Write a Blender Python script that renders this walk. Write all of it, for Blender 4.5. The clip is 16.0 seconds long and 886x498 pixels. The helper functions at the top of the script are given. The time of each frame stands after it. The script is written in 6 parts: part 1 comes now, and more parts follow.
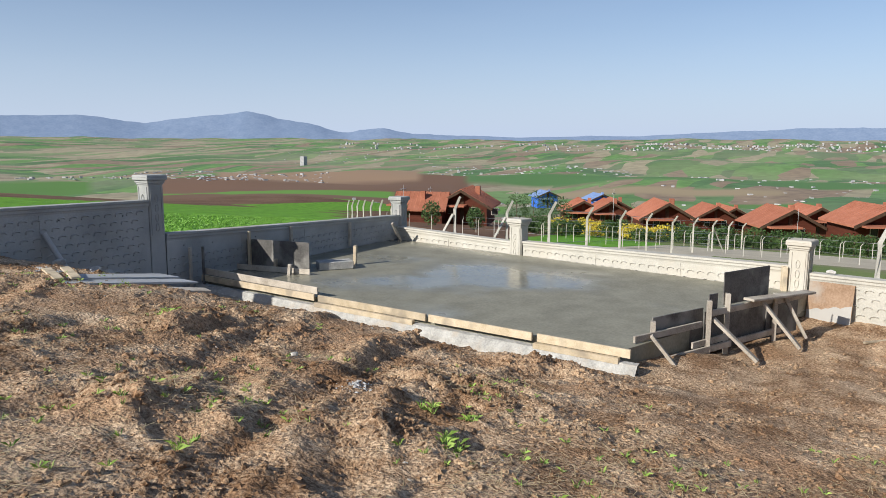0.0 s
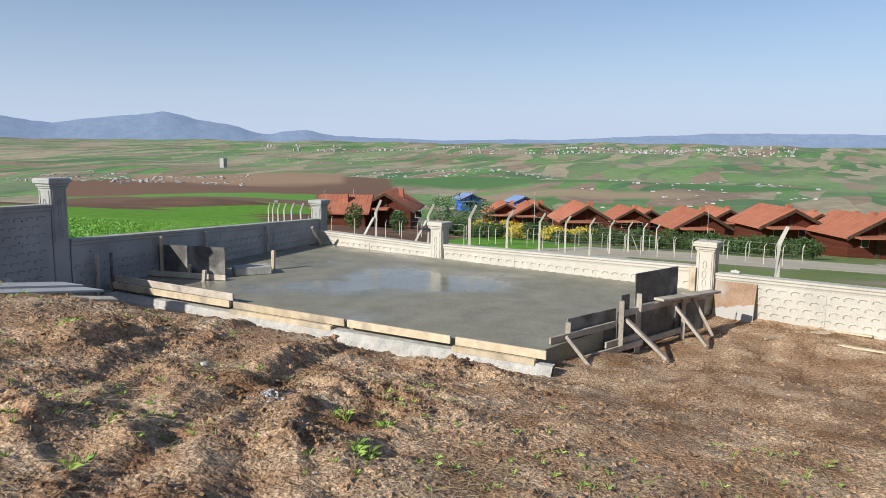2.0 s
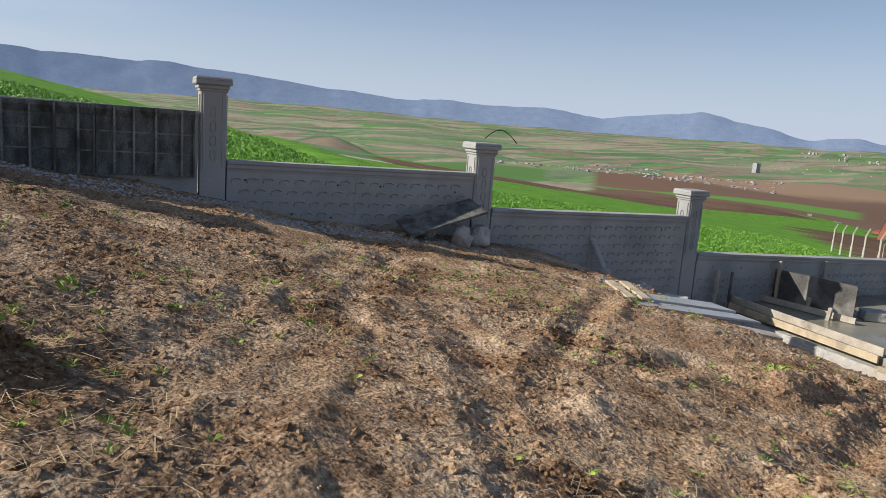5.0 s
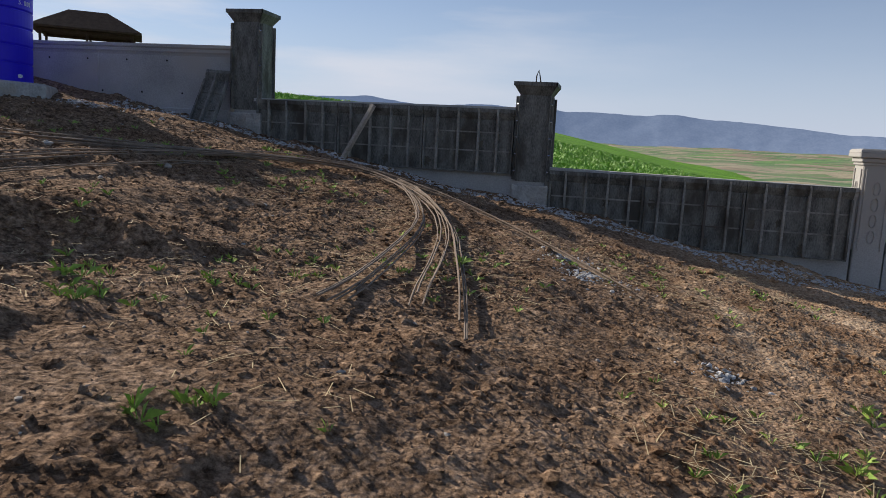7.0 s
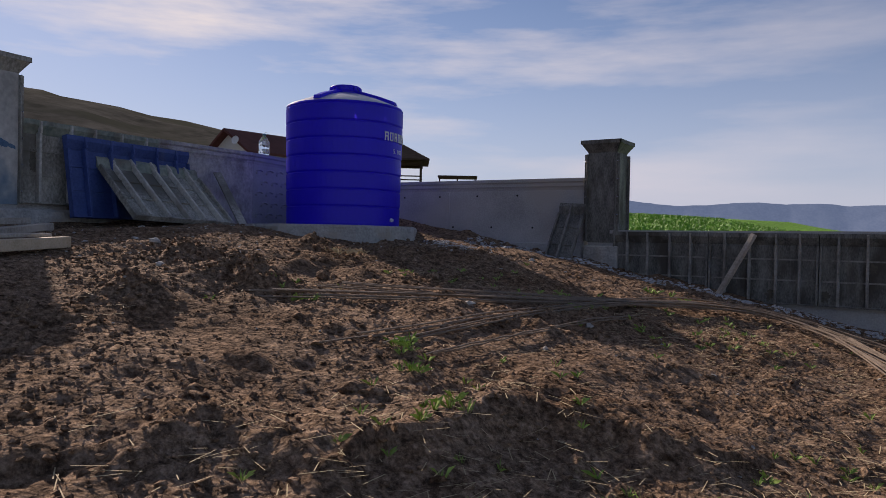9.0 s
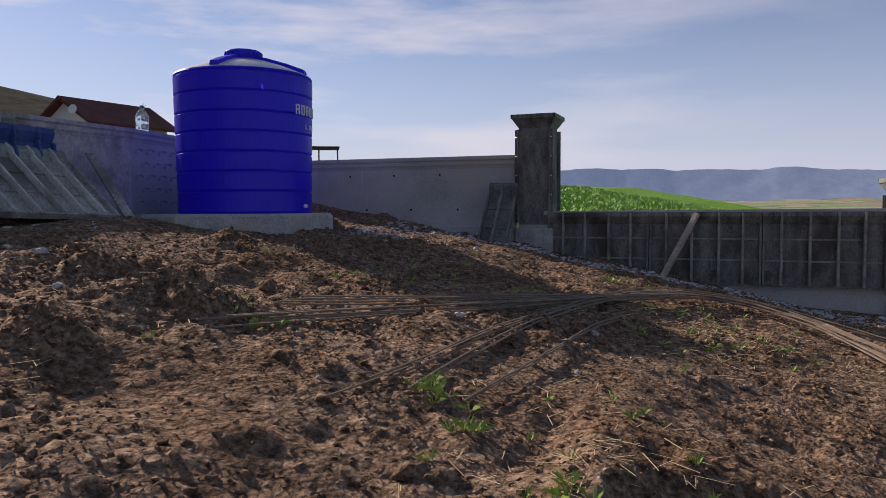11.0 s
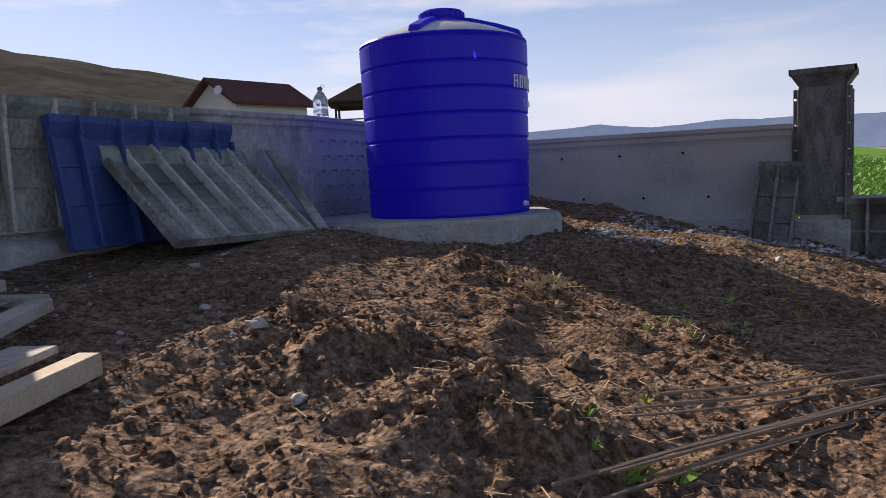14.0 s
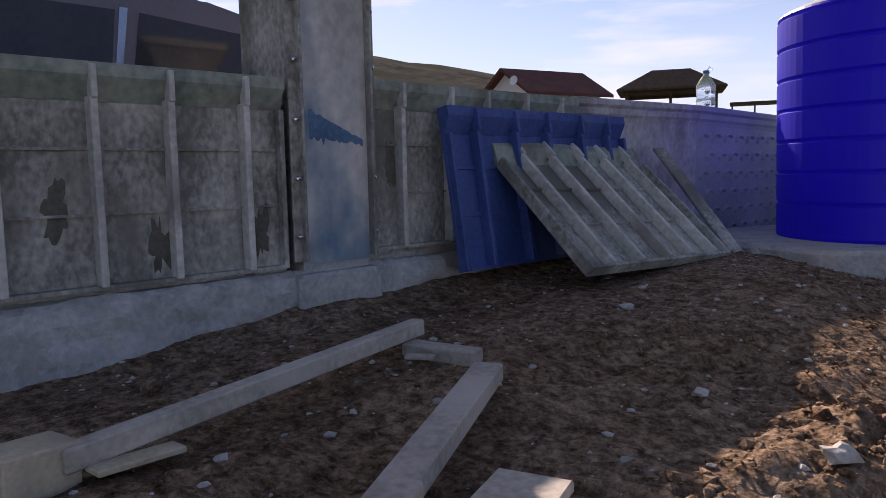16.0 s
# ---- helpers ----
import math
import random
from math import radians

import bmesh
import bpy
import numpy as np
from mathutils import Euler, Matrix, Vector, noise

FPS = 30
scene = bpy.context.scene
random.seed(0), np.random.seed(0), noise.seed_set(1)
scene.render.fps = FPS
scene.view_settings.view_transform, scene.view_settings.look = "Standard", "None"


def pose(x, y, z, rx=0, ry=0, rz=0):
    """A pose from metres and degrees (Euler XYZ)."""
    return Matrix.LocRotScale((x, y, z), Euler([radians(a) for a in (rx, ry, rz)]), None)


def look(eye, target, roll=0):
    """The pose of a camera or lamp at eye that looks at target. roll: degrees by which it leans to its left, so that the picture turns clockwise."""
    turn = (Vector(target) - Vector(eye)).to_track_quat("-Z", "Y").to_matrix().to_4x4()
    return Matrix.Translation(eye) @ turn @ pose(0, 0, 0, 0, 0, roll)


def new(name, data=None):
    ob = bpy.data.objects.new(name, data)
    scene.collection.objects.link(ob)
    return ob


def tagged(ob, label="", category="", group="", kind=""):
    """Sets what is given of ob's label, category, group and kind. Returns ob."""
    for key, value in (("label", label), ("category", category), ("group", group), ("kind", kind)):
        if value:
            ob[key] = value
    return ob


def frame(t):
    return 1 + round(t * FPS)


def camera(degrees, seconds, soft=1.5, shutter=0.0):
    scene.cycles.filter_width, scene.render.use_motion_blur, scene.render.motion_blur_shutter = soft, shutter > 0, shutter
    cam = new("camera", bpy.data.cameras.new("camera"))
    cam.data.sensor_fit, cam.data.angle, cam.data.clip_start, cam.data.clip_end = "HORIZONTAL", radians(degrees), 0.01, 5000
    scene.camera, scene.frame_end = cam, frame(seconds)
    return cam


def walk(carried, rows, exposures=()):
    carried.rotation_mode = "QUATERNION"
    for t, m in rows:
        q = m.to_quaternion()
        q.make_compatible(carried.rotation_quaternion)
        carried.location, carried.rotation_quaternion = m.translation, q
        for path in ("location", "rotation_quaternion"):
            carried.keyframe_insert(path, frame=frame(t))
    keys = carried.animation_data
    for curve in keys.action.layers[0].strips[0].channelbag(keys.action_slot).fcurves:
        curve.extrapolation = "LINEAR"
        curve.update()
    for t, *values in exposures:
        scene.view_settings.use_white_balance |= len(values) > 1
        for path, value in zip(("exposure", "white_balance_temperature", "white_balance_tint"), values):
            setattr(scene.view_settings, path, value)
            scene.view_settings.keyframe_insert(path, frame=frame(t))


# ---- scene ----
PATH = [
    (0.0, pose(0.326, -2.839, 1.639, 81.57, -0.23, -58.36)),
    (0.5, pose(0.339, -2.827, 1.634, 80.97, -0.28, -58.78)),
    (1.0, pose(0.370, -2.862, 1.648, 80.83, -0.41, -60.17)),
    (1.5, pose(0.379, -2.909, 1.646, 81.12, -0.49, -62.09)),
    (2.0, pose(0.405, -2.938, 1.663, 81.82, -0.60, -64.26)),
    (2.5, pose(0.420, -2.885, 1.678, 82.34, -0.72, -65.03)),
    (3.0, pose(0.308, -2.610, 1.668, 82.66, -1.29, -63.24)),
    (3.2, pose(0.232, -2.442, 1.674, 82.58, -1.34, -61.52)),
    (5.3, look((-0.8, -0.166, 1.91), (-0.217, 1.715, 1.56), 3.5)),
    (5.5, look((-1.011, -0.026, 1.904), (-0.6, 1.899, 1.55), 2.7)),
    (6.0, look((-1.616, 0.358, 1.844), (-1.567, 2.322, 1.471), 1.5)),
    (6.5, look((-2.206, 0.479, 1.871), (-2.364, 2.444, 1.53), 3.0)),
    (7.0, look((-2.595, 0.512, 2.134), (-3.039, 2.44, 1.846), 3.0)),
    (7.5, look((-3.186, 0.748, 2.183), (-3.976, 2.572, 1.956), 1.7)),
    (7.8, look((-3.537, 0.757, 2.257), (-4.448, 2.533, 2.121), 1.7)),
    (8.0, look((-3.7, 0.752, 2.319), (-4.666, 2.501, 2.23), 2.0)),
    (8.5, look((-4.139, 0.757, 2.486), (-5.208, 2.447, 2.471), 1.7)),
    (8.7, look((-4.298, 0.773, 2.499), (-5.396, 2.445, 2.48), 1.2)),
    (10.8, look((-5.926, 1.253, 2.768), (-6.719, 3.086, 2.656), -0.2)),
    (11.0, look((-6.037, 1.327, 2.751), (-6.775, 3.183, 2.643), -0.3)),
    (11.5, look((-6.381, 1.633, 2.893), (-7.036, 3.519, 2.783), -0.5)),
    (12.0, look((-6.588, 1.872, 2.899), (-7.31, 3.732, 2.765), -2.5)),
    (12.5, look((-6.916, 2.096, 2.955), (-7.69, 3.936, 2.829), -2.5)),
    (13.0, look((-7.353, 2.333, 3.069), (-8.096, 4.184, 2.915), -1.8)),
    (13.5, look((-7.765, 2.547, 3.012), (-8.617, 4.347, 2.83), -2.6)),
    (14.0, look((-8.17, 2.709, 3.164), (-9.21, 4.404, 2.962), -2.6)),
    (14.3, look((-8.481, 2.728, 3.138), (-9.598, 4.374, 2.933), -1.5)),
    (14.5, look((-8.701, 2.779, 3.154), (-9.853, 4.402, 2.959), -0.9)),
    (15.0, look((-9.062, 2.888, 3.237), (-10.341, 4.411, 3.027), -2.0)),
    (15.5, look((-9.463, 3.023, 3.356), (-10.918, 4.378, 3.138), -2.3)),
    (16.0, look((-9.938, 3.057, 3.329), (-11.512, 4.273, 3.124), -1.2)),
]
cam = camera(62.6, 16.0, soft=0.5)
walk(cam, PATH, exposures=[(0.0, 0.24, 6400, 10), (3.2, 0.24, 6400, 10), (5.3, 0.14, 6700, 11), (7.0, 0.16, 6800, 14), (8.7, -0.05, 7100, 24), (11.0, 0.15, 7100, 24), (14.0, 0.42, 7200, 23), (14.6, 0.40, 7200, 24), (15.0, 0.32, 7300, 26), (15.5, 0.5, 7350, 27), (16.0, 0.63, 7400, 27)])
# ---------- exposure, sky, sun ----------
SUN_FROM = Vector((-0.82, 0.37, 0.0)).normalized()
SUN_EL = radians(27.5)
world = bpy.data.worlds.new("sky")
scene.world = world
world.use_nodes = True
wn, wl = world.node_tree.nodes, world.node_tree.links
wn.clear()
sky = wn.new("ShaderNodeTexSky")
sky.sky_type = "NISHITA"
sky.sun_disc = False
sky.sun_elevation = SUN_EL
sky.sun_rotation = math.atan2(SUN_FROM.x, SUN_FROM.y)
sky.altitude = 1000
sky.air_density, sky.dust_density, sky.ozone_density = 1.0, 0.3, 4.0
geo = wn.new("ShaderNodeTexCoord")
stretch = wn.new("ShaderNodeMapping")
stretch.inputs["Scale"].default_value = (1.2, 1.2, 7.0)
cloud = wn.new("ShaderNodeTexNoise")
cloud.inputs["Scale"].default_value = 1.6
cloud.inputs["Detail"].default_value = 7
cloud.inputs["Roughness"].default_value = 0.55
thin = wn.new("ShaderNodeValToRGB")
thin.color_ramp.elements[0].position, thin.color_ramp.elements[1].position = 0.46, 0.72
thin.color_ramp.elements[0].color, thin.color_ramp.elements[1].color = (0, 0, 0, 1), (0.5, 0.5, 0.5, 1)
veil = wn.new("ShaderNodeMixRGB")
veil.inputs["Color2"].default_value = (9.6, 9.5, 9.3, 1)
bg = wn.new("ShaderNodeBackground")
bg.inputs["Strength"].default_value = 0.085
outw = wn.new("ShaderNodeOutputWorld")
wl.new(geo.outputs["Generated"], stretch.inputs["Vector"])
wl.new(stretch.outputs["Vector"], cloud.inputs["Vector"])
wl.new(cloud.outputs["Fac"], thin.inputs["Fac"])
# the veil of cloud is denser to the west
side, westward, dens = wn.new("ShaderNodeSeparateXYZ"), wn.new("ShaderNodeMapRange"), wn.new("ShaderNodeMath")
westward.inputs["From Min"].default_value, westward.inputs["From Max"].default_value = 0.15, -0.75
westward.inputs["To Min"].default_value, westward.inputs["To Max"].default_value = 0.08, 2.8
dens.operation = "MULTIPLY"
wl.new(geo.outputs["Generated"], side.inputs["Vector"])
wl.new(side.outputs["X"], westward.inputs["Value"])
wl.new(westward.outputs["Result"], dens.inputs[0])
wl.new(thin.outputs["Color"], dens.inputs[1])
wl.new(dens.outputs[0], veil.inputs["Fac"])
wl.new(sky.outputs["Color"], veil.inputs["Color1"])
# pale haze low in the sky
split, low, haze, mixh = wn.new("ShaderNodeSeparateXYZ"), wn.new("ShaderNodeMapRange"), wn.new("ShaderNodeMath"), wn.new("ShaderNodeMixRGB")
low.inputs["From Min"].default_value, low.inputs["From Max"].default_value = 0.0, 0.42
low.inputs["To Min"].default_value, low.inputs["To Max"].default_value = 1.0, 0.0
haze.operation = "POWER"
haze.inputs[1].default_value = 2.2
mixh.inputs["Color2"].default_value = (5.5, 6.45, 8.2, 1)
wl.new(geo.outputs["Generated"], split.inputs["Vector"])
wl.new(split.outputs["Z"], low.inputs["Value"])
wl.new(low.outputs["Result"], haze.inputs[0])
wl.new(haze.outputs[0], mixh.inputs["Fac"])
wl.new(veil.outputs["Color"], mixh.inputs["Color1"])
wl.new(mixh.outputs["Color"], bg.inputs["Color"])
wl.new(bg.outputs["Background"], outw.inputs["Surface"])

sun = new("sun", bpy.data.lights.new("sun", "SUN"))
sun.data.energy, sun.data.angle, sun.data.color = 5.0, radians(0.55), (1.0, 0.93, 0.82)
sun.matrix_world = look(SUN_FROM * 50 + Vector((0, 0, 50 * math.tan(SUN_EL))), (0, 0, 0))


# ---------- materials ----------
def material(name, a, b, scale=6.0, rough=0.85, bump=0.3, fine=60.0, metal=0.0, third=None, spread=(0.35, 0.65),
             random_amount=0.0, sheen=0.0, stretch_by=(1, 1, 1), distance=0.02):
    """Two colours mixed by a broad and a fine noise at world size, an optional third in patches, with fine relief."""
    m = bpy.data.materials.new(name)
    m.use_nodes = True
    n, k = m.node_tree.nodes, m.node_tree.links
    bsdf = n["Principled BSDF"]
    bsdf.inputs["Roughness"].default_value = rough
    bsdf.inputs["Metallic"].default_value = metal
    bsdf.inputs["Specular IOR Level"].default_value = 0.15 if rough > 0.7 else 0.5
    where = n.new("ShaderNodeNewGeometry")
    mp = n.new("ShaderNodeMapping")
    mp.inputs["Scale"].default_value = stretch_by
    k.new(where.outputs["Position"], mp.inputs["Vector"])
    big, small = n.new("ShaderNodeTexNoise"), n.new("ShaderNodeTexNoise")
    big.inputs["Scale"].default_value, big.inputs["Detail"].default_value = scale, 6
    small.inputs["Scale"].default_value, small.inputs["Detail"].default_value = fine, 4
    for t in (big, small):
        k.new(mp.outputs["Vector"], t.inputs["Vector"])
    both = n.new("ShaderNodeMath")
    both.operation = "MULTIPLY_ADD"
    both.inputs[1].default_value = 0.45
    k.new(small.outputs["Fac"], both.inputs[0])
    half = n.new("ShaderNodeMath")
    half.operation = "MULTIPLY"
    half.inputs[1].default_value = 0.55
    k.new(big.outputs["Fac"], half.inputs[0])
    k.new(half.outputs[0], both.inputs[2])
    ramp = n.new("ShaderNodeValToRGB")
    ramp.color_ramp.elements[0].position, ramp.color_ramp.elements[1].position = spread
    ramp.color_ramp.elements[0].color, ramp.color_ramp.elements[1].color = (*a, 1), (*b, 1)
    k.new(both.outputs[0], ramp.inputs["Fac"])
    colour = ramp.outputs["Color"]
    if third:
        patch, pr, mix = n.new("ShaderNodeTexNoise"), n.new("ShaderNodeValToRGB"), n.new("ShaderNodeMixRGB")
        patch.inputs["Scale"].default_value, patch.inputs["Detail"].default_value = scale * 0.45, 8
        pr.color_ramp.elements[0].position, pr.color_ramp.elements[1].position = 0.53, 0.66
        mix.inputs["Color2"].default_value = (*third, 1)
        k.new(mp.outputs["Vector"], patch.inputs["Vector"])
        k.new(patch.outputs["Fac"], pr.inputs["Fac"])
        k.new(pr.outputs["Color"], mix.inputs["Fac"])
        k.new(colour, mix.inputs["Color1"])
        colour = mix.outputs["Color"]
    if random_amount:
        info, hsv = n.new("ShaderNodeObjectInfo"), n.new("ShaderNodeHueSaturation")
        rng = n.new("ShaderNodeMapRange")
        rng.inputs["To Min"].default_value, rng.inputs["To Max"].default_value = 1 - random_amount, 1 + random_amount
        k.new(info.outputs["Random"], rng.inputs["Value"])
        k.new(rng.outputs["Result"], hsv.inputs["Value"])
        k.new(colour, hsv.inputs["Color"])
        colour = hsv.outputs["Color"]
    k.new(colour, bsdf.inputs["Base Color"])
    if bump:
        bp = n.new("ShaderNodeBump")
        bp.inputs["Strength"].default_value, bp.inputs["Distance"].default_value = bump, distance
        k.new(both.outputs[0], bp.inputs["Height"])
        k.new(bp.outputs["Normal"], bsdf.inputs["Normal"])
    return m


def soil_material(name, dry, moist):
    """Dry trodden soil east, darker moist turned soil west, with a ragged border; crumbs at two scales."""
    m = material(name, dry[0], dry[1], 1.3, 0.95, 0.8, 22, third=dry[2], spread=(0.42, 0.58), distance=0.09)
    n, k = m.node_tree.nodes, m.node_tree.links
    bsdf = n["Principled BSDF"]
    for t in n:
        if t.type == "TEX_NOISE":
            t.inputs["Detail"].default_value, t.inputs["Roughness"].default_value = 10, 0.6
    bsdf.inputs["Specular IOR Level"].default_value = 0.04
    was = bsdf.inputs["Base Color"].links[0].from_socket
    where, split, ragged, add, rng = n.new("ShaderNodeNewGeometry"), n.new("ShaderNodeSeparateXYZ"), n.new("ShaderNodeTexNoise"), n.new("ShaderNodeMath"), n.new("ShaderNodeMapRange")
    ragged.inputs["Scale"].default_value, ragged.inputs["Detail"].default_value = 0.9, 6
    add.operation = "MULTIPLY_ADD"
    add.inputs[1].default_value = 7.0
    rng.inputs["From Min"].default_value, rng.inputs["From Max"].default_value = 4.6, 0.2
    k.new(where.outputs["Position"], split.inputs["Vector"])
    k.new(where.outputs["Position"], ragged.inputs["Vector"])
    k.new(ragged.outputs["Fac"], add.inputs[0])
    k.new(split.outputs["X"], add.inputs[2])
    k.new(add.outputs[0], rng.inputs["Value"])
    crumb, ramp, mix = n.new("ShaderNodeTexNoise"), n.new("ShaderNodeValToRGB"), n.new("ShaderNodeMixRGB")
    crumb.inputs["Scale"].default_value, crumb.inputs["Detail"].default_value, crumb.inputs["Roughness"].default_value = 12, 10, 0.8
    ramp.color_ramp.elements[0].position, ramp.color_ramp.elements[1].position = 0.40, 0.62
    ramp.color_ramp.elements[0].color, ramp.color_ramp.elements[1].color = (*moist[0], 1), (*moist[1], 1)
    k.new(where.outputs["Position"], crumb.inputs["Vector"])
    k.new(crumb.outputs["Fac"], ramp.inputs["Fac"])
    k.new(rng.outputs["Result"], mix.inputs["Fac"])
    k.new(was, mix.inputs["Color1"])
    k.new(ramp.outputs["Color"], mix.inputs["Color2"])
    grit, tone, over = n.new("ShaderNodeTexNoise"), n.new("ShaderNodeValToRGB"), n.new("ShaderNodeMixRGB")
    grit.inputs["Scale"].default_value, grit.inputs["Detail"].default_value, grit.inputs["Roughness"].default_value = 26, 8, 0.72
    tone.color_ramp.elements[0].position, tone.color_ramp.elements[1].position = 0.40, 0.58
    tone.color_ramp.elements[0].color, tone.color_ramp.elements[1].color = (0.48, 0.45, 0.43, 1), (1, 1, 1, 1)
    over.blend_type, over.inputs["Fac"].default_value = "MULTIPLY", 1.0
    k.new(where.outputs["Position"], grit.inputs["Vector"])
    k.new(grit.outputs["Fac"], tone.inputs["Fac"])
    k.new(mix.outputs["Color"], over.inputs["Color1"])
    k.new(tone.outputs["Color"], over.inputs["Color2"])
    damp, shade, wet = n.new("ShaderNodeTexNoise"), n.new("ShaderNodeValToRGB"), n.new("ShaderNodeMixRGB")
    damp.inputs["Scale"].default_value, damp.inputs["Detail"].default_value, damp.inputs["Roughness"].default_value = 1.1, 9, 0.68
    shade.color_ramp.elements[0].position, shade.color_ramp.elements[1].position = 0.38, 0.60
    shade.color_ramp.elements[0].color, shade.color_ramp.elements[1].color = (0.72, 0.66, 0.61, 1), (1.0, 1.0, 1.0, 1)
    wet.blend_type, wet.inputs["Fac"].default_value = "MULTIPLY", 1.0
    k.new(where.outputs["Position"], damp.inputs["Vector"])
    k.new(damp.outputs["Fac"], shade.inputs["Fac"])
    k.new(over.outputs["Color"], wet.inputs["Color1"])
    k.new(shade.outputs["Color"], wet.inputs["Color2"])
    k.new(wet.outputs["Color"], bsdf.inputs["Base Color"])
    # clods of two sizes in the relief
    bp = next(t for t in n if t.type == "BUMP")
    height = bp.inputs["Height"].links[0].from_socket
    for size, amount in ((14.0, -0.32), (37.0, -0.26)):
        cell, total = n.new("ShaderNodeTexVoronoi"), n.new("ShaderNodeMath")
        cell.inputs["Scale"].default_value = size
        cell.feature = "SMOOTH_F1"
        total.operation = "MULTIPLY_ADD"
        total.inputs[1].default_value = amount
        k.new(where.outputs["Position"], cell.inputs["Vector"])
        k.new(cell.outputs["Distance"], total.inputs[0])
        k.new(height, total.inputs[2])
        height = total.outputs[0]
    k.new(height, bp.inputs["Height"])
    bp.inputs["Strength"].default_value, bp.inputs["Distance"].default_value = 0.95, 0.06
    return m


SOIL = soil_material("bare_soil", ((0.36, 0.23, 0.14), (0.82, 0.635, 0.445), (0.55, 0.37, 0.235)), ((0.112, 0.076, 0.051), (0.51, 0.365, 0.255)))
CLOD = soil_material("soil_clods", ((0.27, 0.168, 0.10), (0.66, 0.49, 0.33), (0.43, 0.275, 0.17)), ((0.12, 0.08, 0.054), (0.50, 0.36, 0.25)))
BOARD = material("stained_site_board", (0.24, 0.155, 0.10), (0.38, 0.27, 0.19), 2.6, 0.9, 0.3, 22, third=(0.36, 0.33, 0.29))
CROP = material("young_crop", (0.075, 0.20, 0.018), (0.19, 0.42, 0.04), 0.5, 0.8, 0.6, 9, distance=0.2)
LEAF = material("crop_leaves", (0.085, 0.23, 0.02), (0.21, 0.44, 0.05), 2.0, 0.6, 0.0, 20)
MEADOW = material("meadow", (0.10, 0.16, 0.045), (0.21, 0.26, 0.09), 0.25, 0.9, 0.4, 6, third=(0.27, 0.235, 0.165), distance=0.05)
GRAVEL_ROAD = material("gravel_road", (0.40, 0.36, 0.28), (0.56, 0.51, 0.41), 0.4, 0.95, 0.3, 9)
CONCRETE = material("grey_concrete", (0.30, 0.31, 0.31), (0.47, 0.48, 0.48), 1.6, 0.85, 0.25, 45, third=(0.40, 0.39, 0.37))
CONCRETE_PALE = material("pale_concrete", (0.40, 0.39, 0.35), (0.56, 0.545, 0.495), 1.2, 0.85, 0.3, 30, third=(0.50, 0.47, 0.41))
CONCRETE_ROUGH = material("rough_concrete", (0.30, 0.30, 0.29), (0.52, 0.52, 0.50), 5.0, 0.95, 0.9, 30, third=(0.42, 0.38, 0.33), distance=0.05)
PLASTER = material("patchy_plaster", (0.34, 0.33, 0.33), (0.56, 0.55, 0.54), 4.0, 0.95, 0.8, 16, third=(0.26, 0.24, 0.23), distance=0.05)
FORM_DARK = material("dark_form_steel", (0.055, 0.058, 0.055), (0.25, 0.255, 0.235), 7.0, 0.7, 0.45, 55, third=(0.065, 0.06, 0.05), spread=(0.36, 0.66), stretch_by=(1, 1, 0.4))
FORM_GREY = material("cement_smeared_form", (0.17, 0.17, 0.15), (0.50, 0.49, 0.445), 3.2, 0.8, 0.5, 34, third=(0.16, 0.155, 0.135), spread=(0.38, 0.64), stretch_by=(1, 1, 0.7))
FORM_GREEN = material("green_painted_form", (0.12, 0.17, 0.145), (0.36, 0.39, 0.33), 3.0, 0.7, 0.35, 20, third=(0.16, 0.13, 0.10))
FORM_BLUE = material("blue_painted_form", (0.022, 0.05, 0.19), (0.05, 0.10, 0.30), 3.5, 0.6, 0.25, 30, third=(0.13, 0.16, 0.27))
# light caught on rib edges, painted as a paler steel for the dark forms
FORM_RIB_LIT = material("lit_edge_form_ribs", (0.16, 0.16, 0.15), (0.36, 0.36, 0.335), 3.0, 0.75, 0.3, 25, third=(0.11, 0.10, 0.09))
FORM_RIB_PALE = material("cement_pale_ribs", (0.33, 0.33, 0.30), (0.66, 0.65, 0.60), 3.0, 0.8, 0.3, 25, third=(0.28, 0.26, 0.23))
RUST = material("rust_stain", (0.08, 0.076, 0.064), (0.15, 0.14, 0.115), 6, 0.85, 0.3, 40)
SPLASHED = material("paint_splashed_form", (0.34, 0.345, 0.33), (0.62, 0.62, 0.59), 2.4, 0.75, 0.4, 16, third=(0.10, 0.19, 0.28), stretch_by=(1, 1, 0.8))
BLUE_SPLASH = material("blue_paint_splash", (0.03, 0.10, 0.20), (0.09, 0.19, 0.30), 5, 0.6, 0.2, 40)
TIMBER = material("sawn_timber", (0.42, 0.345, 0.235), (0.62, 0.535, 0.405), 5, 0.8, 0.3, 60, third=(0.36, 0.31, 0.24), stretch_by=(1, 1, 1), random_amount=0.12)
TIMBER_GREY = material("weathered_timber", (0.28, 0.25, 0.21), (0.52, 0.475, 0.415), 3, 0.85, 0.35, 35, third=(0.52, 0.48, 0.42), random_amount=0.12)
PLYWOOD = material("film_faced_plywood", (0.05, 0.048, 0.046), (0.135, 0.13, 0.125), 3.5, 0.65, 0.2, 26, third=(0.24, 0.235, 0.22))
REBAR = material("rusty_rebar", (0.13, 0.095, 0.07), (0.28, 0.215, 0.155), 8, 0.7, 0.3, 90)
STONE = material("pale_stones", (0.30, 0.28, 0.25), (0.52, 0.50, 0.465), 9, 0.9, 0.5, 50, random_amount=0.2)
GRAVEL = material("grey_gravel", (0.25, 0.26, 0.27), (0.58, 0.58, 0.58), 14, 0.9, 0.5, 60)
